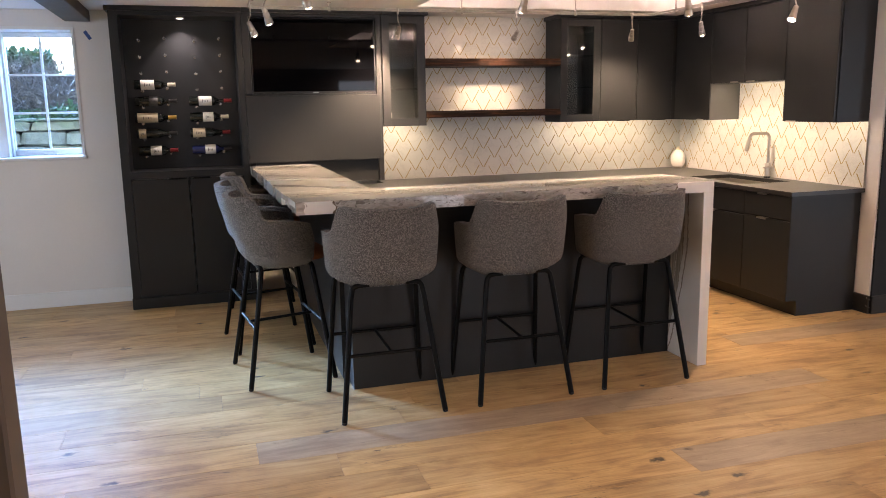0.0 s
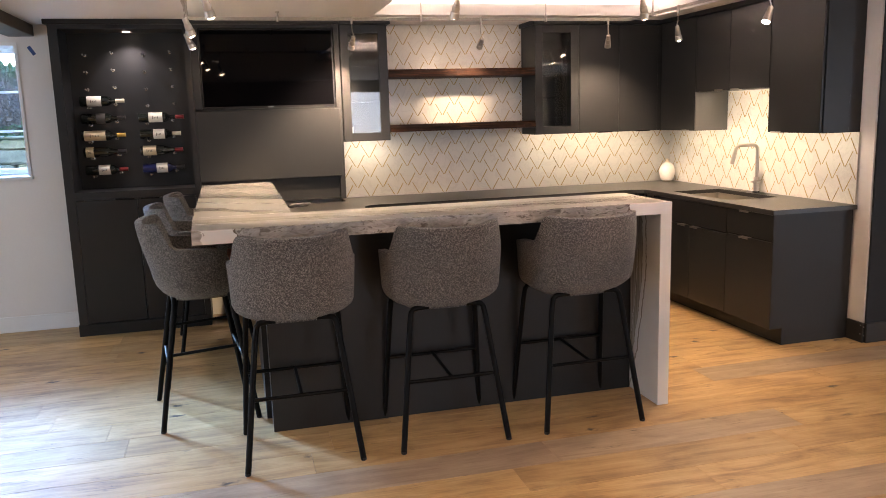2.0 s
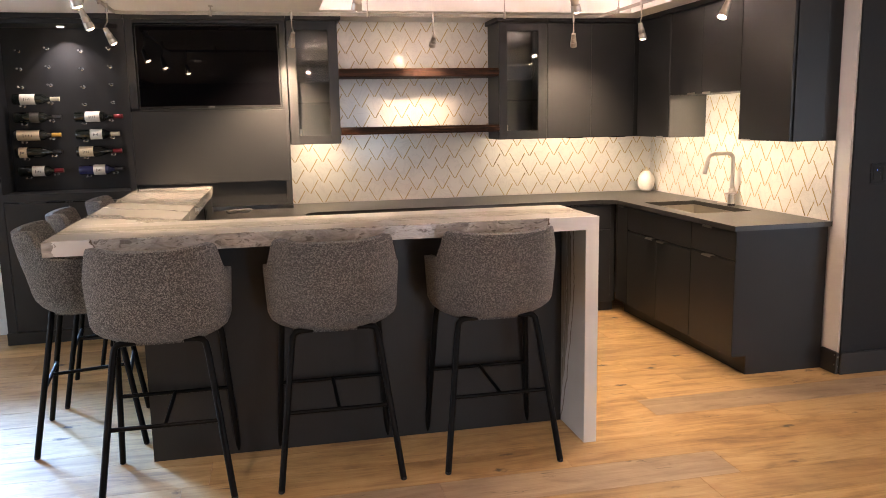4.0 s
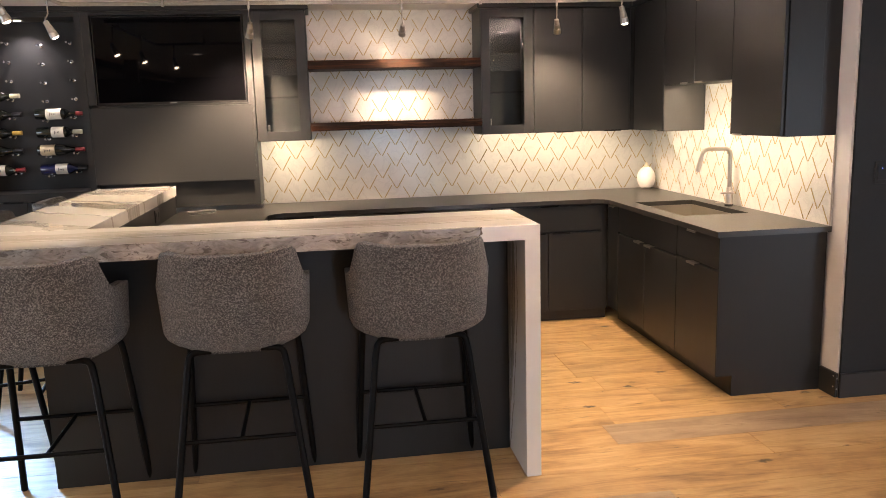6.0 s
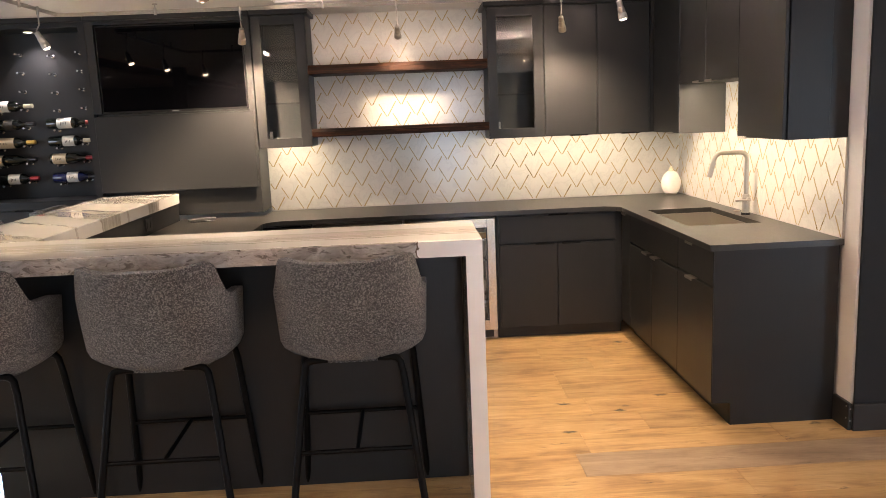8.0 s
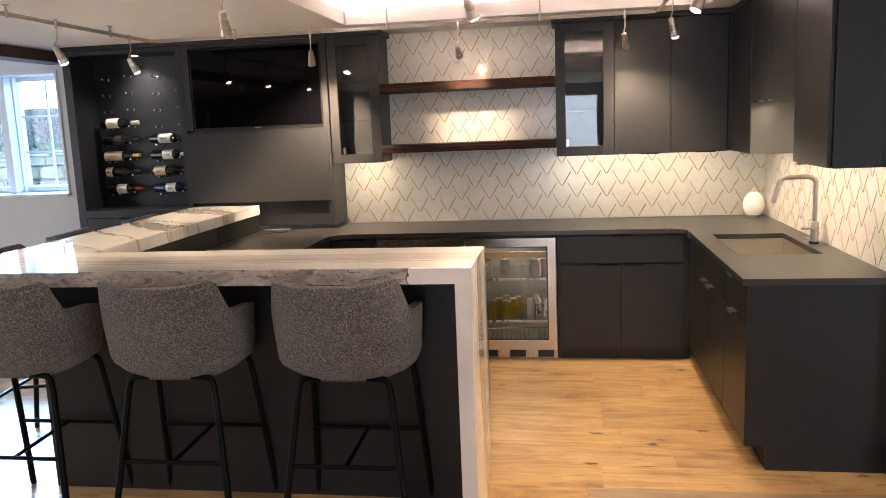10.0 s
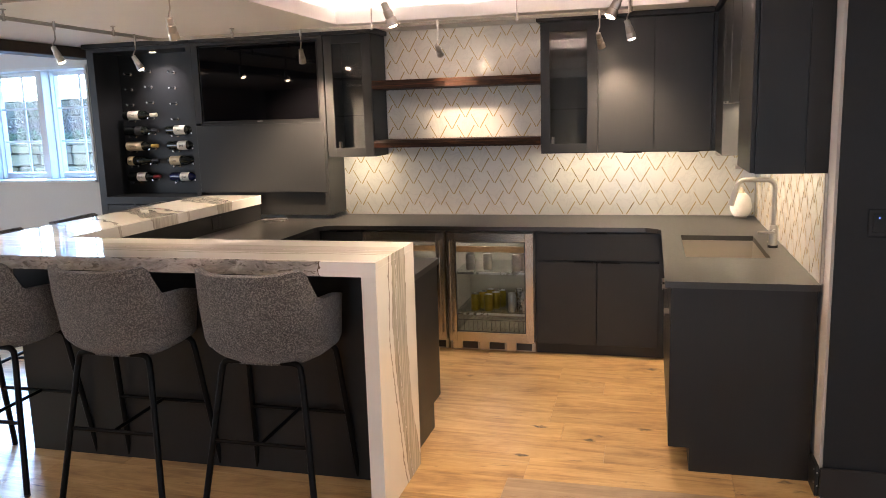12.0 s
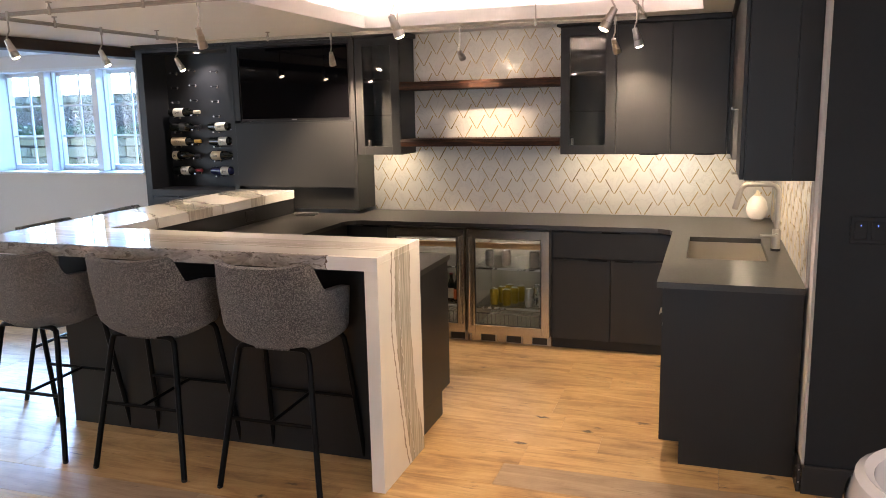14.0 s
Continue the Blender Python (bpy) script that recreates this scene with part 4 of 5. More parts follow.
def build_stool():
    """Faces +y, seat centre over the origin."""
    st = thing("bar_stool", (0, 0, 0), "grey tweed tub bar stool with rust seat and black legs", "bar stool", "stools round the bar")
    # tub: a wall that runs from arm front round the back to the other arm front
    cols, rows = 48, 12
    bm = bmesh.new()
    grid = []
    for i in range(cols + 1):
        u = -1 + 2 * i / cols                     # -1 and 1 are the arm fronts, 0 the middle of the back
        a = radians(270 + u * 128)
        col = []
        high = 1 - step(abs(u), 0.43, 0.57)
        ztop = 0.955 - 0.03 * step(abs(u), 0.6, 1.0) + high * (0.122 + 0.012 * step(abs(u), 0.05, 0.42))
        ztop -= 0.10 * step(abs(u), 0.90, 1.0) ** 2
        for j in range(rows + 1):
            v = j / rows
            z = 0.690 + (ztop - 0.690) * v
            tuck = 1 - 0.32 * (1 - min(v / 0.24, 1)) ** 2
            flare = 1 + 0.05 * v
            lean = -0.055 * step(v, 0.1, 1.0) * max(0, -math.sin(a))
            x, y = superellipse(a, 0.262 * tuck * flare, 0.215 * tuck * (0.92 + 0.08 * v), 3.0)
            shrink = 1 - 0.05 * high * step(v, 0.62, 0.9)
            col.append(bm.verts.new((x * shrink, y + 0.0 + lean, z)))
        grid.append(col)
    for a, b in zip(grid, grid[1:]):
        for j in range(rows):
            bm.faces.new((a[j], b[j], b[j + 1], a[j + 1]))
    tub = part("tub_back", bm, TWEED, st, "grey tweed upholstered back and arms", smooth=True)
    sol = tub.modifiers.new("thick", "SOLIDIFY")
    sol.thickness, sol.offset = 0.038, 0.0
    bev = tub.modifiers.new("soft", "BEVEL")
    bev.width, bev.segments, bev.limit_method, bev.angle_limit = 0.012, 3, "ANGLE", radians(50)
    bm = bmesh.new()
    rings = []
    for s_, z in ((0.0, 0.693), (0.70, 0.693), (0.84, 0.695), (0.96, 0.702), (1.0, 0.727), (0.95, 0.754), (0.75, 0.768), (0.0, 0.774)):
        if s_ == 0:
            rings.append([bm.verts.new((0, 0.085, z))])
        else:
            rings.append([bm.verts.new((superellipse(2 * math.pi * k / 32, 0.205 * s_, 0.165 * s_)[0], 0.085 + superellipse(2 * math.pi * k / 32, 0.205 * s_, 0.185 * s_)[1], z)) for k in range(32)])
    for a, b in zip(rings, rings[1:]):
        for k in range(32):
            f = list(dict.fromkeys([a[k % len(a)], a[(k + 1) % 32 % len(a)], b[(k + 1) % 32 % len(b)], b[k % len(b)]]))
            bm.faces.new(f)
    part("seat", bm, RUST, st, "rust brown leather seat pad", smooth=True)
    part("seat_base", slab(bmesh.new(), [(superellipse(2 * math.pi * k / 24, 0.185, 0.175)[0], 0.02 + superellipse(2 * math.pi * k / 24, 0.165, 0.165)[1]) for k in range(24)], 0.668, 0.692), TWEED, st)
    for sx in (-1, 1):
        for y0, y1 in ((-0.245, -0.135), (0.245, 0.150)):
            foot, knee = Vector((0.264 * sx, y0, 0.006)), Vector(((0.184 if y0 < 0 else 0.224) * sx, y1, 0.656))
            pts = [foot, foot.lerp(knee, 0.5), foot.lerp(knee, 0.93), knee + Vector((-0.004 * sx, 0, 0.004)), knee + Vector((-0.016 * sx, 0, 0.018)), knee + Vector((-0.038 * sx, 0, 0.024)), knee + Vector((-0.09 * sx, 0, 0.025))]
            leg = part("leg", tube(bmesh.new(), pts, 0.0142, 12), BLACK_METAL, st, smooth=True)
            part("foot_glide", lathe(bmesh.new(), [(0.0, 0.0), (0.011, 0.0), (0.014, 0.004), (0.014, 0.014), (0.0, 0.014)], Matrix.Translation((0.264 * sx, y0, 0)), 10), BLACK_PLASTIC, leg, "black plastic glide")
    at = lambda y0, y1, z: (0.264 - (0.080 if y0 < 0 else 0.040) * z / 0.622, y0 + (y1 - y0) * z / 0.622)
    for y0, y1, z in ((-0.245, -0.135, 0.332), (0.245, 0.150, 0.345)):
        x, y = at(y0, y1, z)
        part("stretcher", tube(bmesh.new(), [(-x, y, z), (x, y, z)], 0.0095, 10), BLACK_METAL, st, smooth=True)
    ya, yb = at(-0.245, -0.135, 0.332)[1], at(0.245, 0.150, 0.345)[1]
    part("brace", tube(bmesh.new(), [(0, ya, 0.332), (0, yb, 0.345)], 0.0088, 10), BLACK_METAL, st, smooth=True)
    return st


stool = build_stool()
stool.matrix_basis = pose(0.955, 3.900, 0)
for x, y, turn in ((1.676, 3.900, 0), (2.405, 3.900, 0), (0.490, 4.595, -83), (0.462, 5.290, -83), (0.520, 6.010, -86)):
    copy_thing(stool, pose(x, y, 0, 0, 0, turn))

# ---------------------------------------------------------------- track lighting
RAIL = 2.290
rail = thing("track_rail", (2.18, 5.09, RAIL), "brushed nickel monorail track hung below the ceiling", "track rail")
RX0, RX1, RY0, RY1, RR = 0.500, 3.862, 4.130, 6.050, 0.06
loop = [(RX0 + RR, RY0)] + bend(RX1 - RR, RY0 + RR, RR, 270, 360) + bend(RX1 - RR, RY1 - RR, RR, 0, 90) + bend(RX0 + RR, RY1 - RR, RR, 90, 180) + bend(RX0 + RR, RY0 + RR, RR, 180, 270)
for dz, r in ((0.0075, 0.0045), (-0.0075, 0.0045)):
    part("conductor", tube(bmesh.new(), [(x, y, RAIL + dz) for x, y in loop], r, 8), RAIL_METAL, rail, smooth=True)
part("insulator", tube(bmesh.new(), [(x, y, RAIL) for x, y in loop], 0.0034, 6), RAIL_METAL, rail, smooth=True)
for x, y in ((1.10, RY1), (2.15, RY1), (3.14, RY1), (0.50, 5.55), (0.50, 4.62), (0.95, RY0), (1.55, RY0), (2.45, RY0), (3.40, RY0), (3.862, 4.75), (3.862, 5.70)):
    roof = 2.5585 if TX0 < x < TX1 and TY0 < y < TY1 else CEIL - 0.0015
    bm = lathe(bmesh.new(), [(0.0, RAIL - 0.018), (0.009, RAIL - 0.018), (0.009, RAIL + 0.022), (0.005, RAIL + 0.026), (0.005, roof - 0.006), (0.016, roof - 0.006), (0.016, roof), (0.0, roof)], Matrix.Translation((x, y, 0)), 12)
    part("standoff", bm, RAIL_METAL, rail, smooth=True)

for n_, (place, target, watts, cone) in enumerate(HEADS):
    p, way = Vector(place), (Vector(target) - Vector(place)).normalized()
    rp = Vector((min(max(p.x, RX0), RX1), min(max(p.y, RY0), RY1), RAIL))
    head = thing("track_light", (rp.x, rp.y, RAIL - 0.02), "brushed nickel track spotlight, lit, on a thin stem", "spotlight", "track spotlights")
    turn = way.to_track_quat("Z", "Y").to_matrix().to_4x4()
    joint = p - way * 0.040
    part("clip", lathe(bmesh.new(), [(0.0, -0.034), (0.0075, -0.034), (0.0085, -0.02), (0.0085, 0.016), (0.0, 0.016)], Matrix.Translation(rp), 12), NICKEL, head, smooth=True)
    part("stem", tube(bmesh.new(), [rp - Vector((0, 0, 0.03)), Vector((rp.x, rp.y, joint.z + 0.045)), joint + Vector((0, 0, 0.012)), joint], 0.0042, 8), NICKEL, head, smooth=True)
    body = part("lamp_body", lathe(bmesh.new(), [(0.0, -0.044), (0.010, -0.044), (0.0155, -0.040), (0.0165, -0.012), (0.0165, -0.008), (0.0195, -0.006), (0.0205, 0.020), (0.0195, 0.022), (0.0195, 0.025), (0.0235, 0.028), (0.0250, 0.056), (0.0255, 0.060), (0.0235, 0.060), (0.0220, 0.052), (0.0, 0.050)], Matrix.Translation(p) @ turn, 20), NICKEL, head, smooth=True)
    part("lens", lathe(bmesh.new(), [(0.0, 0.0512), (0.0215, 0.0535), (0.0185, 0.0610), (0.0105, 0.0655), (0.0, 0.0668)], Matrix.Translation(p) @ turn, 16), BULB, body, "glowing lamp face")

for x, y in DOWNLIGHTS:
    d = thing("recessed_downlight", (x, y, CEIL - 0.006), "white recessed ceiling downlight, lit", "downlight", "ceiling downlights")
    part("trim_ring", lathe(bmesh.new(), [(0.052, CEIL - 0.0015), (0.075, CEIL - 0.0015), (0.073, CEIL - 0.005), (0.054, CEIL - 0.005)], Matrix.Translation((x, y, 0)), 24), TRIM_WHITE, d, smooth=True)
    part("lens", lathe(bmesh.new(), [(0.0, CEIL - 0.0035), (0.052, CEIL - 0.0035), (0.052, CEIL - 0.0015), (0.0, CEIL - 0.0015)], Matrix.Translation((x, y, 0)), 24), DOWN_GLOW, d)

# ---------------------------------------------------------------- wine bottles on pegs
PEG_Y = 6.803


def peg(x, z):
    p = thing("wine_peg", (x, PEG_Y, z), "satin steel wine peg on the niche's back panel", "wine peg", "wine pegs")
    turn = Matrix.Translation((x, PEG_Y, z)) @ pose(0, 0, 0, 90, 0, 0)
    part("rod", lathe(bmesh.new(), [(0.0, 0.0), (0.012, 0.0), (0.012, 0.008), (0.0055, 0.010), (0.0055, 0.012), (0.0045, 0.018), (0.0045, 0.078), (0.0055, 0.080), (0.0095, 0.082), (0.0095, 0.092), (0.0075, 0.096), (0.0, 0.096)], turn, 12), PEG_STEEL, p, smooth=True)


for x, z in ((-0.306, 2.108), (-0.112, 2.126), (-0.307, 1.980), (-0.113, 1.996), (-0.308, 1.852), (-0.112, 1.866), (0.114, 2.108), (0.309, 2.126), (0.113, 1.980), (0.309, 1.996), (0.113, 1.850), (0.309, 1.866), (0.113, 1.722), (0.310, 1.734)):
    peg(x, z)


def bottle(x, z, length, glass, label, foil, words, shape="square"):
    """A bottle that lies on two pegs, its neck towards +x. label: (start, end, material) along it."""
    y, r = 6.742, 0.0375
    b = thing("wine_bottle", (x, y, z - r), words, "wine bottle", "bottles in the niche")
    m = Matrix.Translation((x, y, z)) @ Matrix(((0, 0, 1, 0), (0, 1, 0, 0), (-1, 0, 0, 0), (0, 0, 0, 1)))
    s0, s1 = (0.190, 0.235) if shape == "square" else (0.150, 0.245)
    prof = [(0.0, 0.006), (0.026, 0.0), (r - 0.003, 0.0), (r, 0.006), (r, s0)]
    for k in range(1, 7):
        t = k / 6
        prof.append((r + (0.0145 - r) * (t * t * (3 - 2 * t)), s0 + (s1 - s0) * t))
    prof += [(0.0138, length - 0.012), (0.0155, length - 0.010), (0.0155, length - 0.002), (0.0, length)]
    part("glass_body", lathe(bmesh.new(), prof, m, 24), glass, b, smooth=True)
    a, e, paper = label
    lab = part("label", lathe(bmesh.new(), [(r + 0.0003, a), (r + 0.0007, a + 0.001), (r + 0.0007, e - 0.001), (r + 0.0003, e)], m, 32), paper, b, "paper label", smooth=True)
    bm = bmesh.new()
    for k, (da, w_) in enumerate(((0.25, 0.010), (0.42, 0.004), (0.56, 0.004), (0.70, 0.006))):
        cx = a + (e - a) * (0.30 + 0.12 * k)
        box(bm, x + cx - 0.0022, x + cx + 0.0022, y - r - 0.0014, y - r - 0.0006, z - 0.004 - w_, z + w_)
    part("print", bm, INK, lab, "dark printed bars")
    if foil:
        part("capsule", lathe(bmesh.new(), [(0.0149, length - 0.062), (0.0152, length - 0.060), (0.0152, length - 0.012), (0.0162, length - 0.010), (0.0162, length + 0.0005), (0.0, length + 0.001)], m, 20), foil, b, "foil capsule", smooth=True)
    for px, dz in ((x + 0.055, -r - 0.010), (x + 0.245, -0.016 - 0.011)):
        peg(px, z + dz)


bottle(-0.362, 1.764, 0.312, BOTTLE_DARK, (0.050, 0.152, PAPER), FOIL_CREAM, "dark wine bottle with a cream label and cream capsule")
bottle(-0.364, 1.634, 0.314, BOTTLE_DARK, (0.105, 0.170, PAPER_DARK), FOIL_BLACK, "dark wine bottle with a black label")
bottle(-0.374, 1.505, 0.312, BOTTLE_DARK, (0.018, 0.172, PAPER_TAN), FOIL_GOLD, "dark wine bottle with a tan label and gold capsule")
bottle(-0.371, 1.380, 0.304, BOTTLE_DARK, (0.016, 0.072, PAPER_TAN), FOIL_BLACK, "slope-shouldered dark wine bottle with a narrow tan label", "slope")
bottle(-0.368, 1.243, 0.300, BOTTLE_DARK, (0.092, 0.176, PAPER), FOIL_RED, "dark wine bottle with a white label and red capsule")
bottle(0.044, 1.632, 0.332, BOTTLE_DARK, (0.074, 0.176, PAPER), FOIL_RED, "dark wine bottle with a white label and dark red capsule")
bottle(0.044, 1.504, 0.300, BOTTLE_DARK, (0.098, 0.182, PAPER), FOIL_CREAM, "dark wine bottle with a white label and pale capsule")
bottle(0.038, 1.378, 0.312, BOTTLE_DARK, (0.018, 0.116, PAPER_TAN), FOIL_RED, "slope-shouldered wine bottle with a large tan label", "slope")
bottle(0.044, 1.241, 0.308, BOTTLE_BLUE, (0.100, 0.182, PAPER), FOIL_BLACK, "blue wine bottle with a white label")

# ---------------------------------------------------------------- drinks fridges


def can(fridge_group, x, y, z, r, h, paint, words):
    c = thing("drink_can", (x, y, z), words, "can", fridge_group)
    part("can_body", lathe(bmesh.new(), [(0.0, z + 0.004), (r * 0.72, z), (r * 0.8, z + 0.001), (r, z + 0.012), (r, z + h - 0.014), (r * 0.82, z + h - 0.003)], Matrix.Translation((x, y, 0)), 16), paint, c, smooth=True)
    part("lid", lathe(bmesh.new(), [(r * 0.83, z + h - 0.003), (r * 0.84, z + h), (r * 0.78, z + h), (r * 0.75, z + h - 0.003), (0.0, z + h - 0.003)], Matrix.Translation((x, y, 0)), 16), CAN_SILVER, c, "silver lid", smooth=True)


def fridge(x0, x1, handle_left, label):
    f = thing("drinks_fridge", ((x0 + x1) / 2, 6.5, 0), label, "fridge", "drinks fridges")
    y0, z0, z1 = 6.172, 0.082, 0.868
    bm = boxed(x0, x0 + 0.03, 6.218, 6.80, 0.082, 0.872)
    box(bm, x1 - 0.03, x1, 6.218, 6.80, 0.082, 0.872)
    box(bm, x0 + 0.03, x1 - 0.03, 6.218, 6.80, 0.082, 0.11)
    box(bm, x0 + 0.03, x1 - 0.03, 6.218, 6.80, 0.845, 0.872)
    box(bm, x0 + 0.03, x1 - 0.03, 6.77, 6.80, 0.11, 0.845)
    part("liner", bm, FRIDGE_WHITE, f)
    gx0, gx1, gz0, gz1 = x0 + 0.062, x1 - 0.060, 0.152, 0.806
    bm = boxed(x0 + 0.003, gx0, y0, 6.212, z0, z1, bevel=0.002)
    box(bm, gx1, x1 - 0.003, y0, 6.212, z0, z1, bevel=0.002)
    box(bm, gx0, gx1, y0, 6.212, z0, gz0, bevel=0.002)
    box(bm, gx0, gx1, y0, 6.212, gz1, z1, bevel=0.002)
    d = part("door_frame", bm, STEEL, f, "stainless steel door frame")
    pane = part("pane", boxed(gx0, gx1, 6.188, 6.194, gz0, gz1), GLASS_DIM, d, "clear glass")
    pane.visible_shadow = False
    bm = boxed(gx0, gx0 + 0.006, 6.1745, 6.186, gz0, gz1)
    box(bm, gx1 - 0.006, gx1, 6.1745, 6.186, gz0, gz1)
    box(bm, gx0 + 0.006, gx1 - 0.006, 6.1745, 6.186, gz0, gz0 + 0.006)
    box(bm, gx0 + 0.006, gx1 - 0.006, 6.1745, 6.186, gz1 - 0.006, gz1)
    part("gasket", bm, BLACK_PLASTIC, d)
    hx = x0 + 0.030 if handle_left else x1 - 0.030
    bm = tube(bmesh.new(), [(hx, y0 - 0.034, 0.135), (hx, y0 - 0.034, 0.815)], 0.0085, 12)
    for hz in (0.30, 0.72):
        tube(bm, [(hx, y0 - 0.034, hz), (hx, y0 + 0.002, hz)], 0.006, 8)
    part("handle", bm, STEEL, d, "stainless bar handle", smooth=True)
    # shelves
    part("wood_shelf", boxed(x0 + 0.034, x1 - 0.034, 6.235, 6.262, 0.722, 0.762, bevel=0.002), FRIDGE_WOOD, f, "pale wood shelf front")
    bm = bmesh.new()
    for k in range(14):
        xx = x0 + 0.05 + (x1 - x0 - 0.10) * k / 13
        tube(bm, [(xx, 6.262, 0.752), (xx, 6.76, 0.752)], 0.0025, 5)
    part("wire_rack", bm, CHROME, f)
    for sz in (0.565, 0.265):
        part("glass_shelf", boxed(x0 + 0.032, x1 - 0.032, 6.25, 6.765, sz, sz + 0.005), GLASS_DIM, f)
        part("shelf_lip", boxed(x0 + 0.032, x1 - 0.032, 6.238, 6.2495, sz - 0.004, sz + 0.010), CAN_SILVER, f)
    bm = bmesh.new()
    for k in range(16):
        xx = x0 + 0.06 + (x1 - x0 - 0.12) * k / 15
        tube(bm, [(xx, 6.27, 0.215), (xx, 6.275, 0.135), (xx, 6.74, 0.135)], 0.002, 5)
    tube(bm, [(x0 + 0.045, 6.27, 0.217), (x1 - 0.045, 6.27, 0.217)], 0.0035, 6)
    part("basket", bm, CHROME, f, "chrome wire basket")
    g = part("kick_grille", boxed(x0, x1, 6.235, 6.250, 0.004, 0.078, bevel=0.001), NICKEL, f, "stainless kick plate with dark vents")
    for k in range(3):
        vx = x0 + 0.015 + k * (x1 - x0 - 0.03) / 3
        part("vent", boxed(vx + 0.075, vx + 0.185, 6.2325, 6.2345, 0.014, 0.068), BLACK_PLASTIC, g, "black vent slot")
        part("strip", boxed(vx + 0.002, vx + 0.073, 6.226, 6.2345, 0.008, 0.074, bevel=0.001), STEEL, g)
    return f


fridge(1.968, 2.578, False, "stainless glass-door drinks fridge holding beer bottles")
fridge(2.594, 3.215, True, "stainless glass-door drinks fridge holding rows of cans")
for x, y in ((2.73, 6.33), (2.85, 6.36), (3.07, 6.33), (3.125, 6.36)):
    can("cans in the fridge", x, y, 0.571, 0.033, 0.122, CAN_WHITE, "printed drink can on the fridge's upper shelf")
for x, y in ((2.76, 6.34), (2.86, 6.33), (2.80, 6.42), (2.90, 6.41), (2.93, 6.48), (2.84, 6.50)):
    can("cans in the fridge", x, y, 0.271, 0.033, 0.126, CAN_YELLOW, "yellow drink can on the fridge's lower shelf")
for x, y in ((3.03, 6.33), (3.09, 6.40), (3.13, 6.33), (3.06, 6.48), (3.14, 6.45)):
    can("cans in the fridge", x, y, 0.271, 0.028, 0.140, CAN_SILVER, "slim silver drink can on the fridge's lower shelf")
for i, (x, y) in enumerate(((2.20, 6.34), (2.27, 6.36), (2.34, 6.33), (2.41, 6.36), (2.47, 6.33), (2.30, 6.45), (2.44, 6.46))):
    b = thing("beer_bottle", (x, y, 0.271), "brown beer bottle with a bright paper label", "bottle", "bottles in the fridge")
    m = Matrix.Translation((x, y, 0.271))
    part("glass_body", lathe(bmesh.new(), [(0.0, 0.003), (0.027, 0.0), (0.0305, 0.006), (0.0305, 0.125), (0.026, 0.150), (0.014, 0.180), (0.0125, 0.222), (0.0, 0.222)], m, 16), BOTTLE_DARK, b, smooth=True)
    part("label", lathe(bmesh.new(), [(0.0308, 0.030), (0.0311, 0.031), (0.0311, 0.108), (0.0308, 0.109)], m, 16), PAPER if i % 3 == 0 else LABEL_ORANGE, b, smooth=True)
    part("cap", lathe(bmesh.new(), [(0.0135, 0.214), (0.0145, 0.216), (0.0135, 0.226), (0.0, 0.228)], m, 14), FOIL_RED if i % 2 else FOIL_GOLD, b, smooth=True)
# small fill lamps added to brighten the inside of the fridges
lamp("fridge_fill", "AREA", (2.905, 6.56, 0.84), (2.905, 6.50, 0.0), 0.68, (1.0, 0.90, 0.74), size=(0.45, 0.02))
lamp("fridge_fill", "AREA", (2.273, 6.56, 0.84), (2.273, 6.50, 0.0), 0.6, (1.0, 0.90, 0.74), size=(0.45, 0.02))

# ---------------------------------------------------------------- tap, diffuser, remote, plates, tape
ZC = CT1
tap = thing("kitchen_tap", (4.642, 5.455, ZC), "brushed nickel pull-down kitchen tap with a side lever", "tap")
m = Matrix.Translation((4.642, 5.455, ZC))
part("base_ring", lathe(bmesh.new(), [(0.0, 0.0), (0.027, 0.0), (0.027, 0.014), (0.0, 0.014)], m, 24), BLACK_PLASTIC, tap, "black base ring", smooth=True)
part("tap_body", lathe(bmesh.new(), [(0.0, 0.014), (0.0235, 0.014), (0.0235, 0.085), (0.0225, 0.090), (0.0225, 0.118), (0.0175, 0.124), (0.0, 0.124)], m, 24), NICKEL, tap, smooth=True)
arc = [(4.642, 5.455, ZC + 0.12), (4.642, 5.455, ZC + 0.318)] + [(4.600 + 0.042 * math.cos(radians(a)), 5.455, ZC + 0.330 + 0.042 * math.sin(radians(a))) for a in range(0, 91, 15)] + [(4.488 - 0.042 * math.sin(radians(a)), 5.455, ZC + 0.330 + 0.042 * math.cos(radians(a))) for a in range(0, 76, 15)] + [(4.440, 5.455, ZC + 0.315)]
part("spout", tube(bmesh.new(), arc, 0.0135, 16), NICKEL, tap, smooth=True)
part("spray_head", tube(bmesh.new(), [(4.4415, 5.455, ZC + 0.318), (4.428, 5.455, ZC + 0.270), (4.418, 5.455, ZC + 0.232)], 0.0165, 16), NICKEL, tap, smooth=True)
bm = tube(bmesh.new(), [(4.642, 5.455, ZC + 0.092), (4.642, 5.410, ZC + 0.092)], 0.012, 12)
box(bm, 4.555, 4.642, 5.398, 5.412, ZC + 0.086, ZC + 0.098, bevel=0.004, segments=2)
part("lever", bm, NICKEL, tap, smooth=True)
button = thing("air_switch", (4.655, 5.62, ZC), "small brushed nickel air switch button", "button")
part("cap", lathe(bmesh.new(), [(0.0, 0.0), (0.020, 0.0), (0.020, 0.005), (0.012, 0.007), (0.0, 0.008)], Matrix.Translation((4.655, 5.62, ZC)), 20), NICKEL, button, smooth=True)

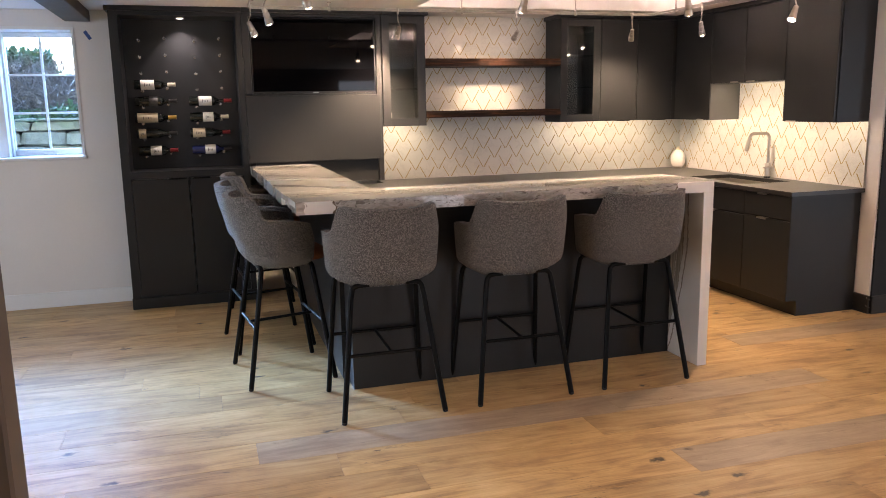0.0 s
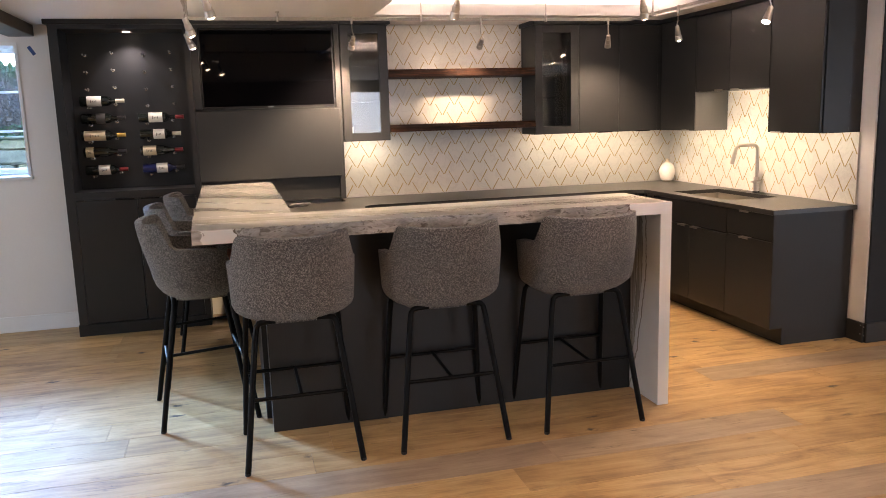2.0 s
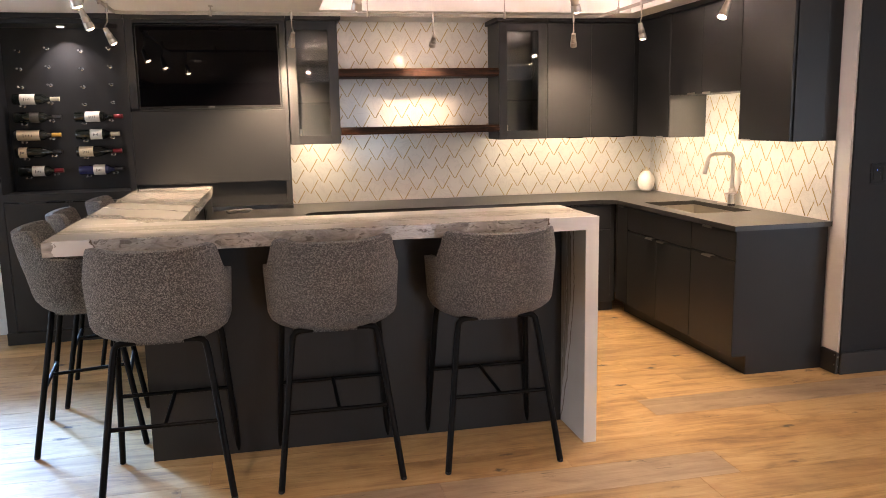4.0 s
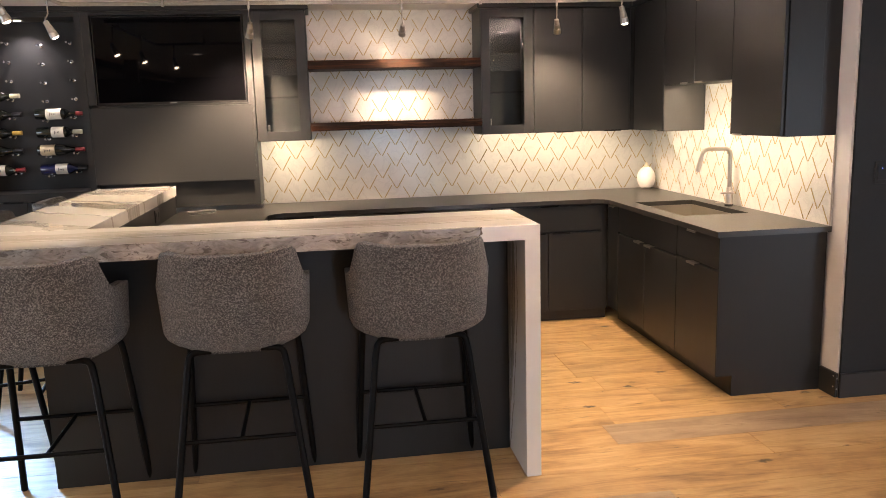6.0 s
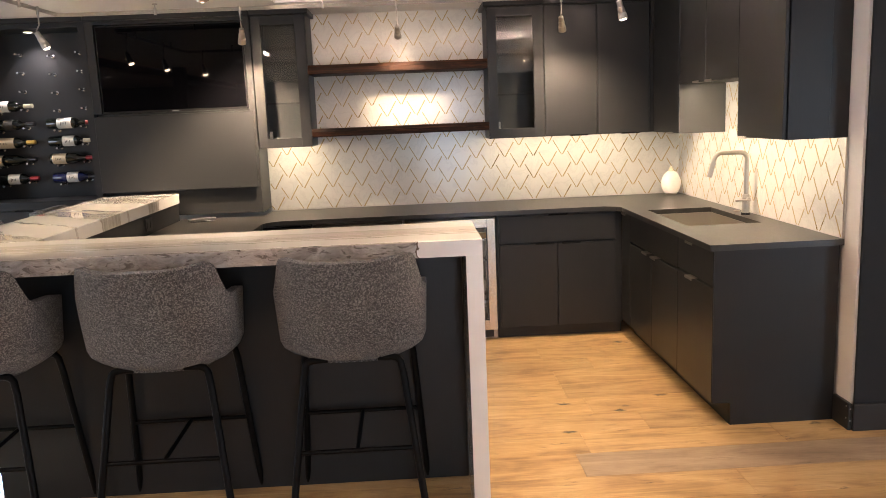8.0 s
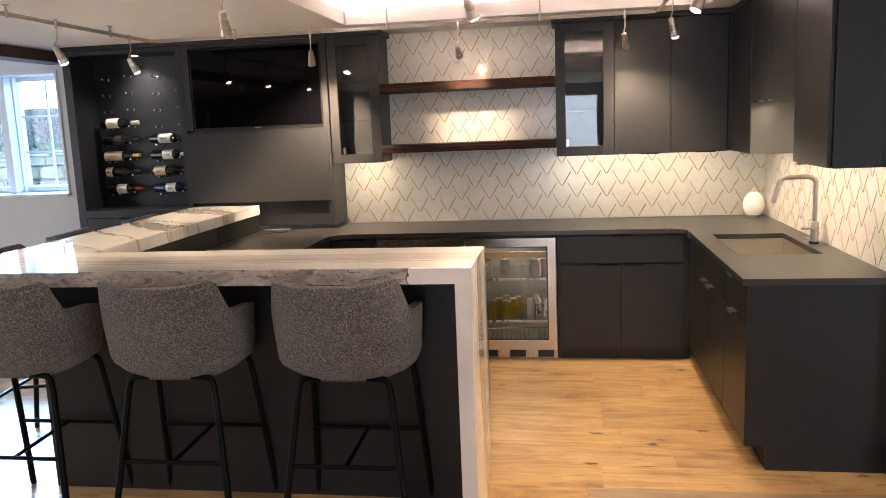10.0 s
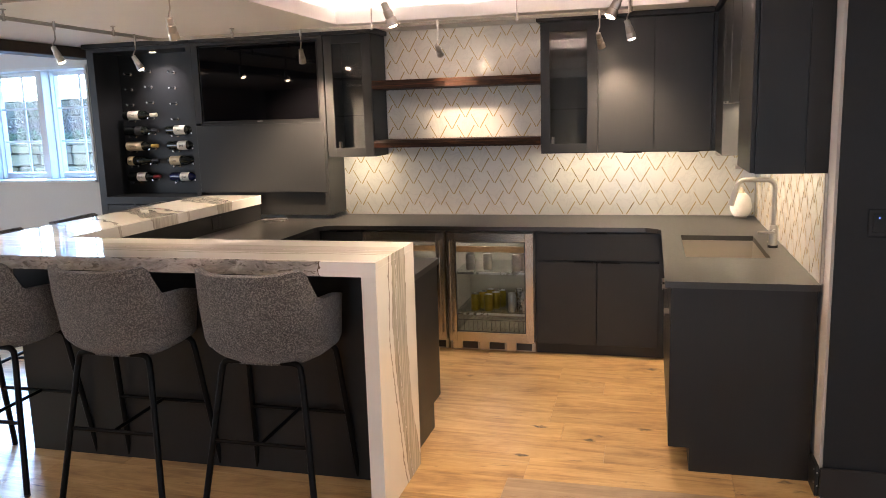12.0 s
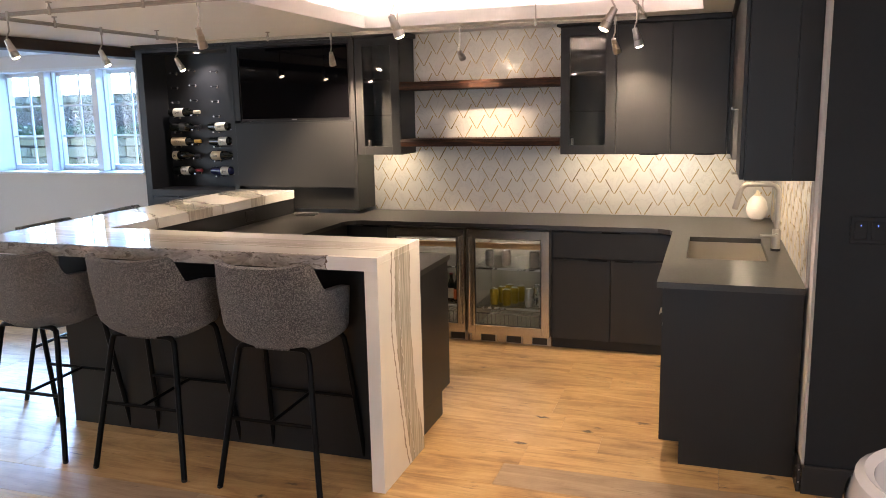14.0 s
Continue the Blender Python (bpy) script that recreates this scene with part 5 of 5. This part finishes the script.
dif = thing("aroma_diffuser", (4.602, 6.690, ZC), "white carved ceramic aroma diffuser with a pale gold neck", "diffuser")
m = Matrix.Translation((4.602, 6.690, ZC))
part("base", lathe(bmesh.new(), [(0.0, 0.0), (0.040, 0.0), (0.042, 0.004), (0.042, 0.014), (0.038, 0.016), (0.0, 0.016)], m, 28), NICKEL, dif, smooth=True)
bm = bmesh.new()
rings = []
for j in range(17):
    t = j / 16
    h = 0.016 + 0.160 * t
    r = 0.0705 * math.sqrt(max(0.0, 1 - ((h - 0.086) / 0.096) ** 2))
    ring = []
    for k in range(40):
        a = 2 * math.pi * k / 40
        rr = r + 0.0016 * math.sin(a * 8 + t * 9) * math.sin(math.pi * t)
        ring.append(bm.verts.new(m @ Vector((rr * math.cos(a), rr * math.sin(a), h))))
    rings.append(ring)
for a, b in zip(rings, rings[1:]):
    for k in range(40):
        bm.faces.new((a[k], a[(k + 1) % 40], b[(k + 1) % 40], b[k]))
bm.faces.new(rings[-1])
part("shell", bm, CERAMIC, dif, smooth=True)
part("neck", lathe(bmesh.new(), [(0.026, 0.173), (0.020, 0.184), (0.012, 0.200), (0.009, 0.212), (0.0, 0.212)], m, 24), FOIL_CREAM, dif, "pale gold neck", smooth=True)

rem = thing("remote_control", (1.19, 6.34, ZC), "silver-grey remote control on a black tray on the worktop", "remote control")
bm = boxed(-0.095, 0.095, -0.024, 0.024, 0.008, 0.026, bevel=0.006, segments=2)
bmesh.ops.transform(bm, verts=bm.verts, matrix=Matrix.Translation((1.19, 6.34, ZC)) @ pose(0, 0, 0, 0, 0, 24))
part("case", bm, REMOTE_GREY, rem, "silver-grey case", smooth=True)
bm = boxed(-0.085, 0.070, -0.034, 0.034, 0.0005, 0.008, bevel=0.002)
bmesh.ops.transform(bm, verts=bm.verts, matrix=Matrix.Translation((1.19, 6.34, ZC)) @ pose(0, 0, 0, 0, 0, 24))
part("sleeve", bm, BLACK_PLASTIC, rem)

sw = thing("light_switch", (4.915, 4.372, 1.20), "black four-gang switch plate with two blue pilot lights", "switch")
part("plate", boxed(4.843, 4.985, 4.3705, 4.3755, 1.145, 1.262, bevel=0.003), SWITCH_BLACK, sw)
for k in range(2):
    x = 4.883 + 0.064 * k
    part("rocker", boxed(x - 0.024, x + 0.024, 4.366, 4.3705, 1.165, 1.242, bevel=0.002), SWITCH_BLACK, sw)
    part("pilot_light", boxed(x - 0.002, x + 0.002, 4.3645, 4.366, 1.222, 1.228), BLUE_LED, sw, "tiny blue light")
nails = thing("nail_plugs", (4.706, 4.37, 0.07), "pale filled nail marks on the dark baseboard corner", "nail marks")
for z in (0.045, 0.105):
    part("plug", boxed(4.702, 4.708, 4.3685, 4.3715, z, z + 0.007), CAN_SILVER, nails)
    part("plug", boxed(4.6925, 4.6955, 4.385, 4.391, z + 0.01, z + 0.017), CAN_SILVER, nails)

tape = thing("tape_strip", (-0.677, BACK - 0.001, 2.15), "small strip of blue painter's tape on the wall", "tape")
bm = boxed(-0.013, 0.013, -0.0012, 0.0, -0.036, 0.036)
bmesh.ops.transform(bm, verts=bm.verts, matrix=Matrix.Translation((-0.677, BACK - 0.0005, 2.15)) @ pose(0, 0, 0, 0, -32, 0))
part("strip", bm, TAPE_BLUE, tape)

# ---------------------------------------------------------------- white chair at the room's edge
ch = thing("tub_chair", (4.93, 2.86, 0), "glossy white moulded tub chair with chrome trim", "chair")
m = Matrix.Translation((4.93, 2.86, 0))
part("shell", lathe(bmesh.new(), [(0.03, 0.40), (0.18, 0.41), (0.25, 0.47), (0.285, 0.58), (0.290, 0.70), (0.270, 0.785), (0.248, 0.800), (0.225, 0.785), (0.225, 0.60), (0.20, 0.50), (0.0, 0.48)], m, 40), WHITE_GLOSS, ch, smooth=True)
part("rim", lathe(bmesh.new(), [(0.2862, 0.56), (0.2930, 0.60), (0.2945, 0.70), (0.2905, 0.73), (0.2895, 0.70), (0.2862, 0.60)], m, 40), CHROME, ch, "chrome band", smooth=True)
part("seat_pad", lathe(bmesh.new(), [(0.0, 0.49), (0.19, 0.50), (0.222, 0.54), (0.20, 0.575), (0.0, 0.585)], m, 32), GREY_SEAT, ch, "grey leather pad", smooth=True)
part("pedestal", lathe(bmesh.new(), [(0.0, 0.0), (0.21, 0.0), (0.21, 0.012), (0.04, 0.03), (0.03, 0.06), (0.03, 0.40), (0.0, 0.40)], m, 32), CHROME, ch, "chrome pedestal foot", smooth=True)

# ---------------------------------------------------------------- outside the window
bm = bmesh.new()
prof = [(7.16, 0.35), (9.05, 0.35), (9.06, 1.42), (10.2, 1.50), (11.55, 1.58), (11.56, 2.02), (13.5, 2.15), (30, 2.3), (400, 2.3)]
xs = [-300, -12, -9, -7, -5.5, -4.5, -3.5, -2.5, -1.5, -0.5, 0.5, 2, 4, 8, 300]
grid = [[bm.verts.new((x, y, z + (0.06 * noise.noise((x, y, 0)) if 9.1 < y < 14 else 0))) for x in xs] for y, z in prof]
for a, b in zip(grid, grid[1:]):
    for i in range(len(xs) - 1):
        bm.faces.new((a[i], a[i + 1], b[i + 1], b[i]))
structure("ground", bm, EARTH, "bare garden ground rising in terraces")


def stone_meshes():
    made = []
    rr = random.Random(5)
    for k in range(7):
        bm = boxed(-0.5, 0.5, -0.5, 0.5, -0.5, 0.5)
        bmesh.ops.bevel(bm, geom=list(bm.edges), offset=0.12, segments=1, affect="EDGES")
        for v in bm.verts:
            v.co += Vector([rr.uniform(-0.05, 0.05) for _ in range(3)])
        bmesh.ops.recalc_face_normals(bm, faces=bm.faces)
        me = bpy.data.meshes.new("stone")
        bm.to_mesh(me)
        bm.free()
        me.materials.append(STONE)
        made.append(me)
    return made


STONES = stone_meshes()


def stone_wall(x0, x1, y, z0, z1, course, label, seed):
    w = thing("stone_wall", ((x0 + x1) / 2, y, z0), label, "garden wall", "garden stone walls")
    part("core", boxed(x0, x1, y + 0.05, y + 0.20, z0 - 0.05, z1 - 0.04), EARTH, w)
    rr = random.Random(seed)
    z = z0
    while z < z1 - 0.02:
        h = min(course * rr.uniform(0.8, 1.25), z1 - z)
        x = x0
        while x < x1:
            l = course * rr.uniform(1.8, 4.6)
            ob = new("stone", rr.choice(STONES))
            ob.parent = w
            ob.location = Vector((x + l / 2, y + rr.uniform(-0.02, 0.03), z + h / 2)) - BASE[w]
            ob.scale = (l * 0.97, 0.26, h * 0.96)
            ob.rotation_euler = (0, radians(rr.uniform(-2, 2)), radians(rr.uniform(-3, 3)))
            x += l
        z += h


stone_wall(-7.0, 0.4, 9.0, 0.5, 1.50, 0.125, "stacked yellow fieldstone retaining wall outside the window", 3)
stone_wall(-9.5, -3.7, 11.5, 1.5, 2.12, 0.11, "upper terrace wall of stacked fieldstone", 8)


def sprigs(name, count, box_, length, width, upright, material, label, seed):
    """Loose twigs or leaves, each a thin folded blade."""
    rr = random.Random(seed)
    verts, faces = [], []
    x0, x1, y0, y1, z0, z1 = box_
    for _ in range(count):
        x = rr.uniform(x0, x1)
        lump = 0.5 + 0.5 * noise.noise((x * 1.3, seed, 0))
        p = Vector((x, rr.uniform(y0, y1), z0 + (z1 - z0) * rr.random() ** 1.4 * (0.35 + 0.65 * lump)))
        d = Vector((rr.gauss(0, 1), rr.gauss(0, 0.7), rr.gauss(0, 1) + upright)).normalized() * length * rr.uniform(0.5, 1.2)
        s = d.cross(Vector((rr.gauss(0, 1), rr.gauss(0, 1), rr.gauss(0, 1)))).normalized() * width * rr.uniform(0.6, 1.3)
        n = len(verts)
        mid = p + d * 0.5 + d.cross(s).normalized() * width * 0.4
        verts += [p, mid + s, p + d, mid - s]
        faces += [(n, n + 1, n + 2), (n, n + 2, n + 3)]
    me = bpy.data.meshes.new(name)
    me.from_pydata([tuple(v) for v in verts], [], faces)
    me.materials.append(material)
    tagged(new(name, me), label, "plants", "", "stuff")


sprigs("dry_brush", 5200, (-3.7, 0.6, 10.6, 11.4, 1.6, 2.35), 0.34, 0.006, 0.5, TWIGS, "standing dry brush along the upper bank", 9)
sprigs("dry_twigs", 4000, (-3.7, 0.3, 9.35, 11.2, 1.45, 2.12), 0.34, 0.006, 0.5, TWIGS, "tangle of dry brown twigs on the bank", 1)
sprigs("bank_twigs", 2300, (-7.5, -3.7, 9.35, 11.2, 1.45, 1.95), 0.34, 0.006, 0.5, TWIGS, "thin dry brown twigs below the terrace wall", 12)
sprigs("dead_leaves", 2600, (-7.5, 0.3, 9.3, 11.2, 1.43, 1.95), 0.07, 0.022, 0.0, TWIGS, "dead brown leaves caught among twigs", 2)
sprigs("ground_ivy", 3600, (-6.5, 0.0, 9.25, 10.2, 1.44, 1.68), 0.09, 0.028, 0.2, LEAVES, "low green ivy above the wall", 3)
sprigs("far_shrub", 5000, (-2.75, -1.9, 12.2, 13.4, 1.95, 2.62), 0.13, 0.035, 0.3, LEAVES, "loose green shrub on the upper terrace", 4)
sprigs("bare_brush", 1500, (-11.5, -7.7, 11.8, 14.0, 2.0, 3.9), 0.6, 0.007, 0.8, TWIGS, "bare brown brush on the upper terrace", 6)

# ---------------------------------------------------------------- backsplash with its gold inlay, and the floor


ARMS = {}


def inlay_mesh(sign, horizontal, t0, t1):
    """One arm of a chevron, from t0 to t1 of its way up and outwards. horizontal: 0 for a wall that faces -y, 1 for one that faces -x."""
    key = (sign, horizontal, t0, t1)
    if key in ARMS:
        return ARMS[key]
    dx, dz, w = sign * 0.064, 0.109, 0.0038 if sign > 0 else 0.0030
    l = math.hypot(dx, dz)
    nx, nz = dz / l * w, -dx / l * w
    ax, az, bx, bz = dx * t0, dz * t0, dx * t1, dz * t1
    pts = [(ax + nx, az + nz), (bx + nx, bz + nz), (bx - nx, bz - nz), (ax - nx, az - nz)]
    bm = bmesh.new()
    deep = [bm.verts.new((a, 0.0, b) if horizontal == 0 else (0.0, a, b)) for a, b in pts]
    proud = [bm.verts.new((a, -0.0016, b) if horizontal == 0 else (-0.0016, a, b)) for a, b in pts]
    bm.faces.new(proud)
    for i in range(4):
        bm.faces.new((deep[i], deep[(i + 1) % 4], proud[(i + 1) % 4], proud[i]))
    bmesh.ops.recalc_face_normals(bm, faces=bm.faces)
    me = bpy.data.meshes.new("gold_bar")
    bm.to_mesh(me)
    bm.free()
    me.materials.append(GOLD)
    ARMS[key] = me
    return me


def inlay(parent, horizontal, u0, z0, period, visible, place, seed):
    base, rr = BASE[parent], random.Random(seed)
    for row in range(0, 19):
        z = z0 + (row - 2) * 0.0845
        for k in range(-2, 17):
            u = u0 + k * period + (period / 2 if row % 2 else 0)
            for s in (-1, 1):
                lo, hi = (rr.choice((0, 0, 0, 0, 2)), rr.choice((24, 24, 24, 24, 21))) if s < 0 else (0, 24)
                shown = [n for n in range(lo, hi + 1) if visible(u + s * 0.064 * n / 24, z + 0.109 * n / 24)]
                if len(shown) < 4:
                    continue
                ob = new("gold_bar", inlay_mesh(s, horizontal, shown[0] / 24, shown[-1] / 24))
                ob.parent = parent
                ob.location = Vector(place(u + s * 0.0035, z)) - base


tiles = thing("backsplash_north", (3.1, 6.83, 0.916), "white marble chevron tile backsplash with gold inlay bars", "backsplash", "", "structure")
bm = boxed(1.590, 4.704, 6.820, 6.838, 0.9165, 1.3945)
box(bm, 1.974, 3.2265, 6.820, 6.838, 1.3945, CEIL - 0.002)
part("marble_field", bm, TILE, tiles)


def seen_back(u, z):
    if not (1.597 < u < 4.698 and 0.921 < z < 2.333):
        return False
    return z < 1.391 or 1.980 < u < 3.220


inlay(tiles, 0, 1.734, 0.9925, 0.2180, seen_back, lambda u, z: (u, 6.8203, z), 21)
side = thing("backsplash_side", (4.71, 5.6, 0.916), "white marble chevron tile backsplash with gold inlay bars behind the sink", "backsplash", "", "structure")
bm = boxed(4.7045, 4.7145, 4.507, 6.8195, 0.9165, 1.3945)
box(bm, 4.7045, 4.7145, 5.0345, 5.938, 1.3945, 1.7075)
part("marble_field", bm, TILE, side)


def seen_side(u, z):
    if not (4.512 < u < 6.81 and 0.921 < z < 1.703):
        return False
    return z < 1.391 or 5.041 < u < 5.931


inlay(side, 1, 4.62, 0.9925, 0.2180, seen_side, lambda u, z: (4.7048, u, z), 22)

# planks
flr = thing("floor", (0, 0, 0), "wide oak plank floor with knots and a satin finish", "floor", "", "structure")
bm = boxed(-4.2, 7.8, -3.6, 7.14, -0.10, -0.012)
part("subfloor", bm, EARTH, flr)
WIDTH, FIRST = 0.2345, 4.053
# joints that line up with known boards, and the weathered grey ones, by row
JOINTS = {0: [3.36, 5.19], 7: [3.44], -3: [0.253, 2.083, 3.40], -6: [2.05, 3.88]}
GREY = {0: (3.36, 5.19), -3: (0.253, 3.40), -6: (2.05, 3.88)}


def plank(bm, x0, x1, y0, y1):
    e, c = 0.0006, 0.0012
    lo = [bm.verts.new(p) for p in ((x0 + e, y0 + e, -0.012), (x1 - e, y0 + e, -0.012), (x1 - e, y1 - e, -0.012), (x0 + e, y1 - e, -0.012))]
    mid = [bm.verts.new((v.co.x, v.co.y, -0.0010)) for v in lo]
    top_ = [bm.verts.new(p) for p in ((x0 + c, y0 + c, 0), (x1 - c, y0 + c, 0), (x1 - c, y1 - c, 0), (x0 + c, y1 - c, 0))]
    bm.faces.new(top_)
    for a, b in ((lo, mid), (mid, top_)):
        for i in range(4):
            bm.faces.new((a[i], a[(i + 1) % 4], b[(i + 1) % 4], b[i]))


rng = random.Random(11)
rest = bmesh.new()
row = -32
while FIRST + row * WIDTH < 6.83:
    y = FIRST + row * WIDTH
    cuts = list(JOINTS.get(row, [rng.uniform(-4.0, 7.0)]))
    while cuts[-1] < 7.6:
        cuts.append(cuts[-1] + rng.uniform(0.9, 2.2))
    while cuts[0] > -4.0:
        cuts.insert(0, cuts[0] - rng.uniform(0.9, 2.2))
    for a, b in zip(cuts, cuts[1:]):
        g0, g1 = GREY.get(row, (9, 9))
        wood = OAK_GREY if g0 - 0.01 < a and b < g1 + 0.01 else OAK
        a, b = max(a, -4.05), min(b, 7.65)
        if b - a < 0.02:
            continue
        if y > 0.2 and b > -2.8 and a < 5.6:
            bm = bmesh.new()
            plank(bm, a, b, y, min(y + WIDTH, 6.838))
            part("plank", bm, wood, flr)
        else:
            plank(rest, a, b, max(y, -3.45), min(y + WIDTH, 6.838))
    row += 1
tagged(part("plank_field", rest, OAK, flr), kind="stuff")
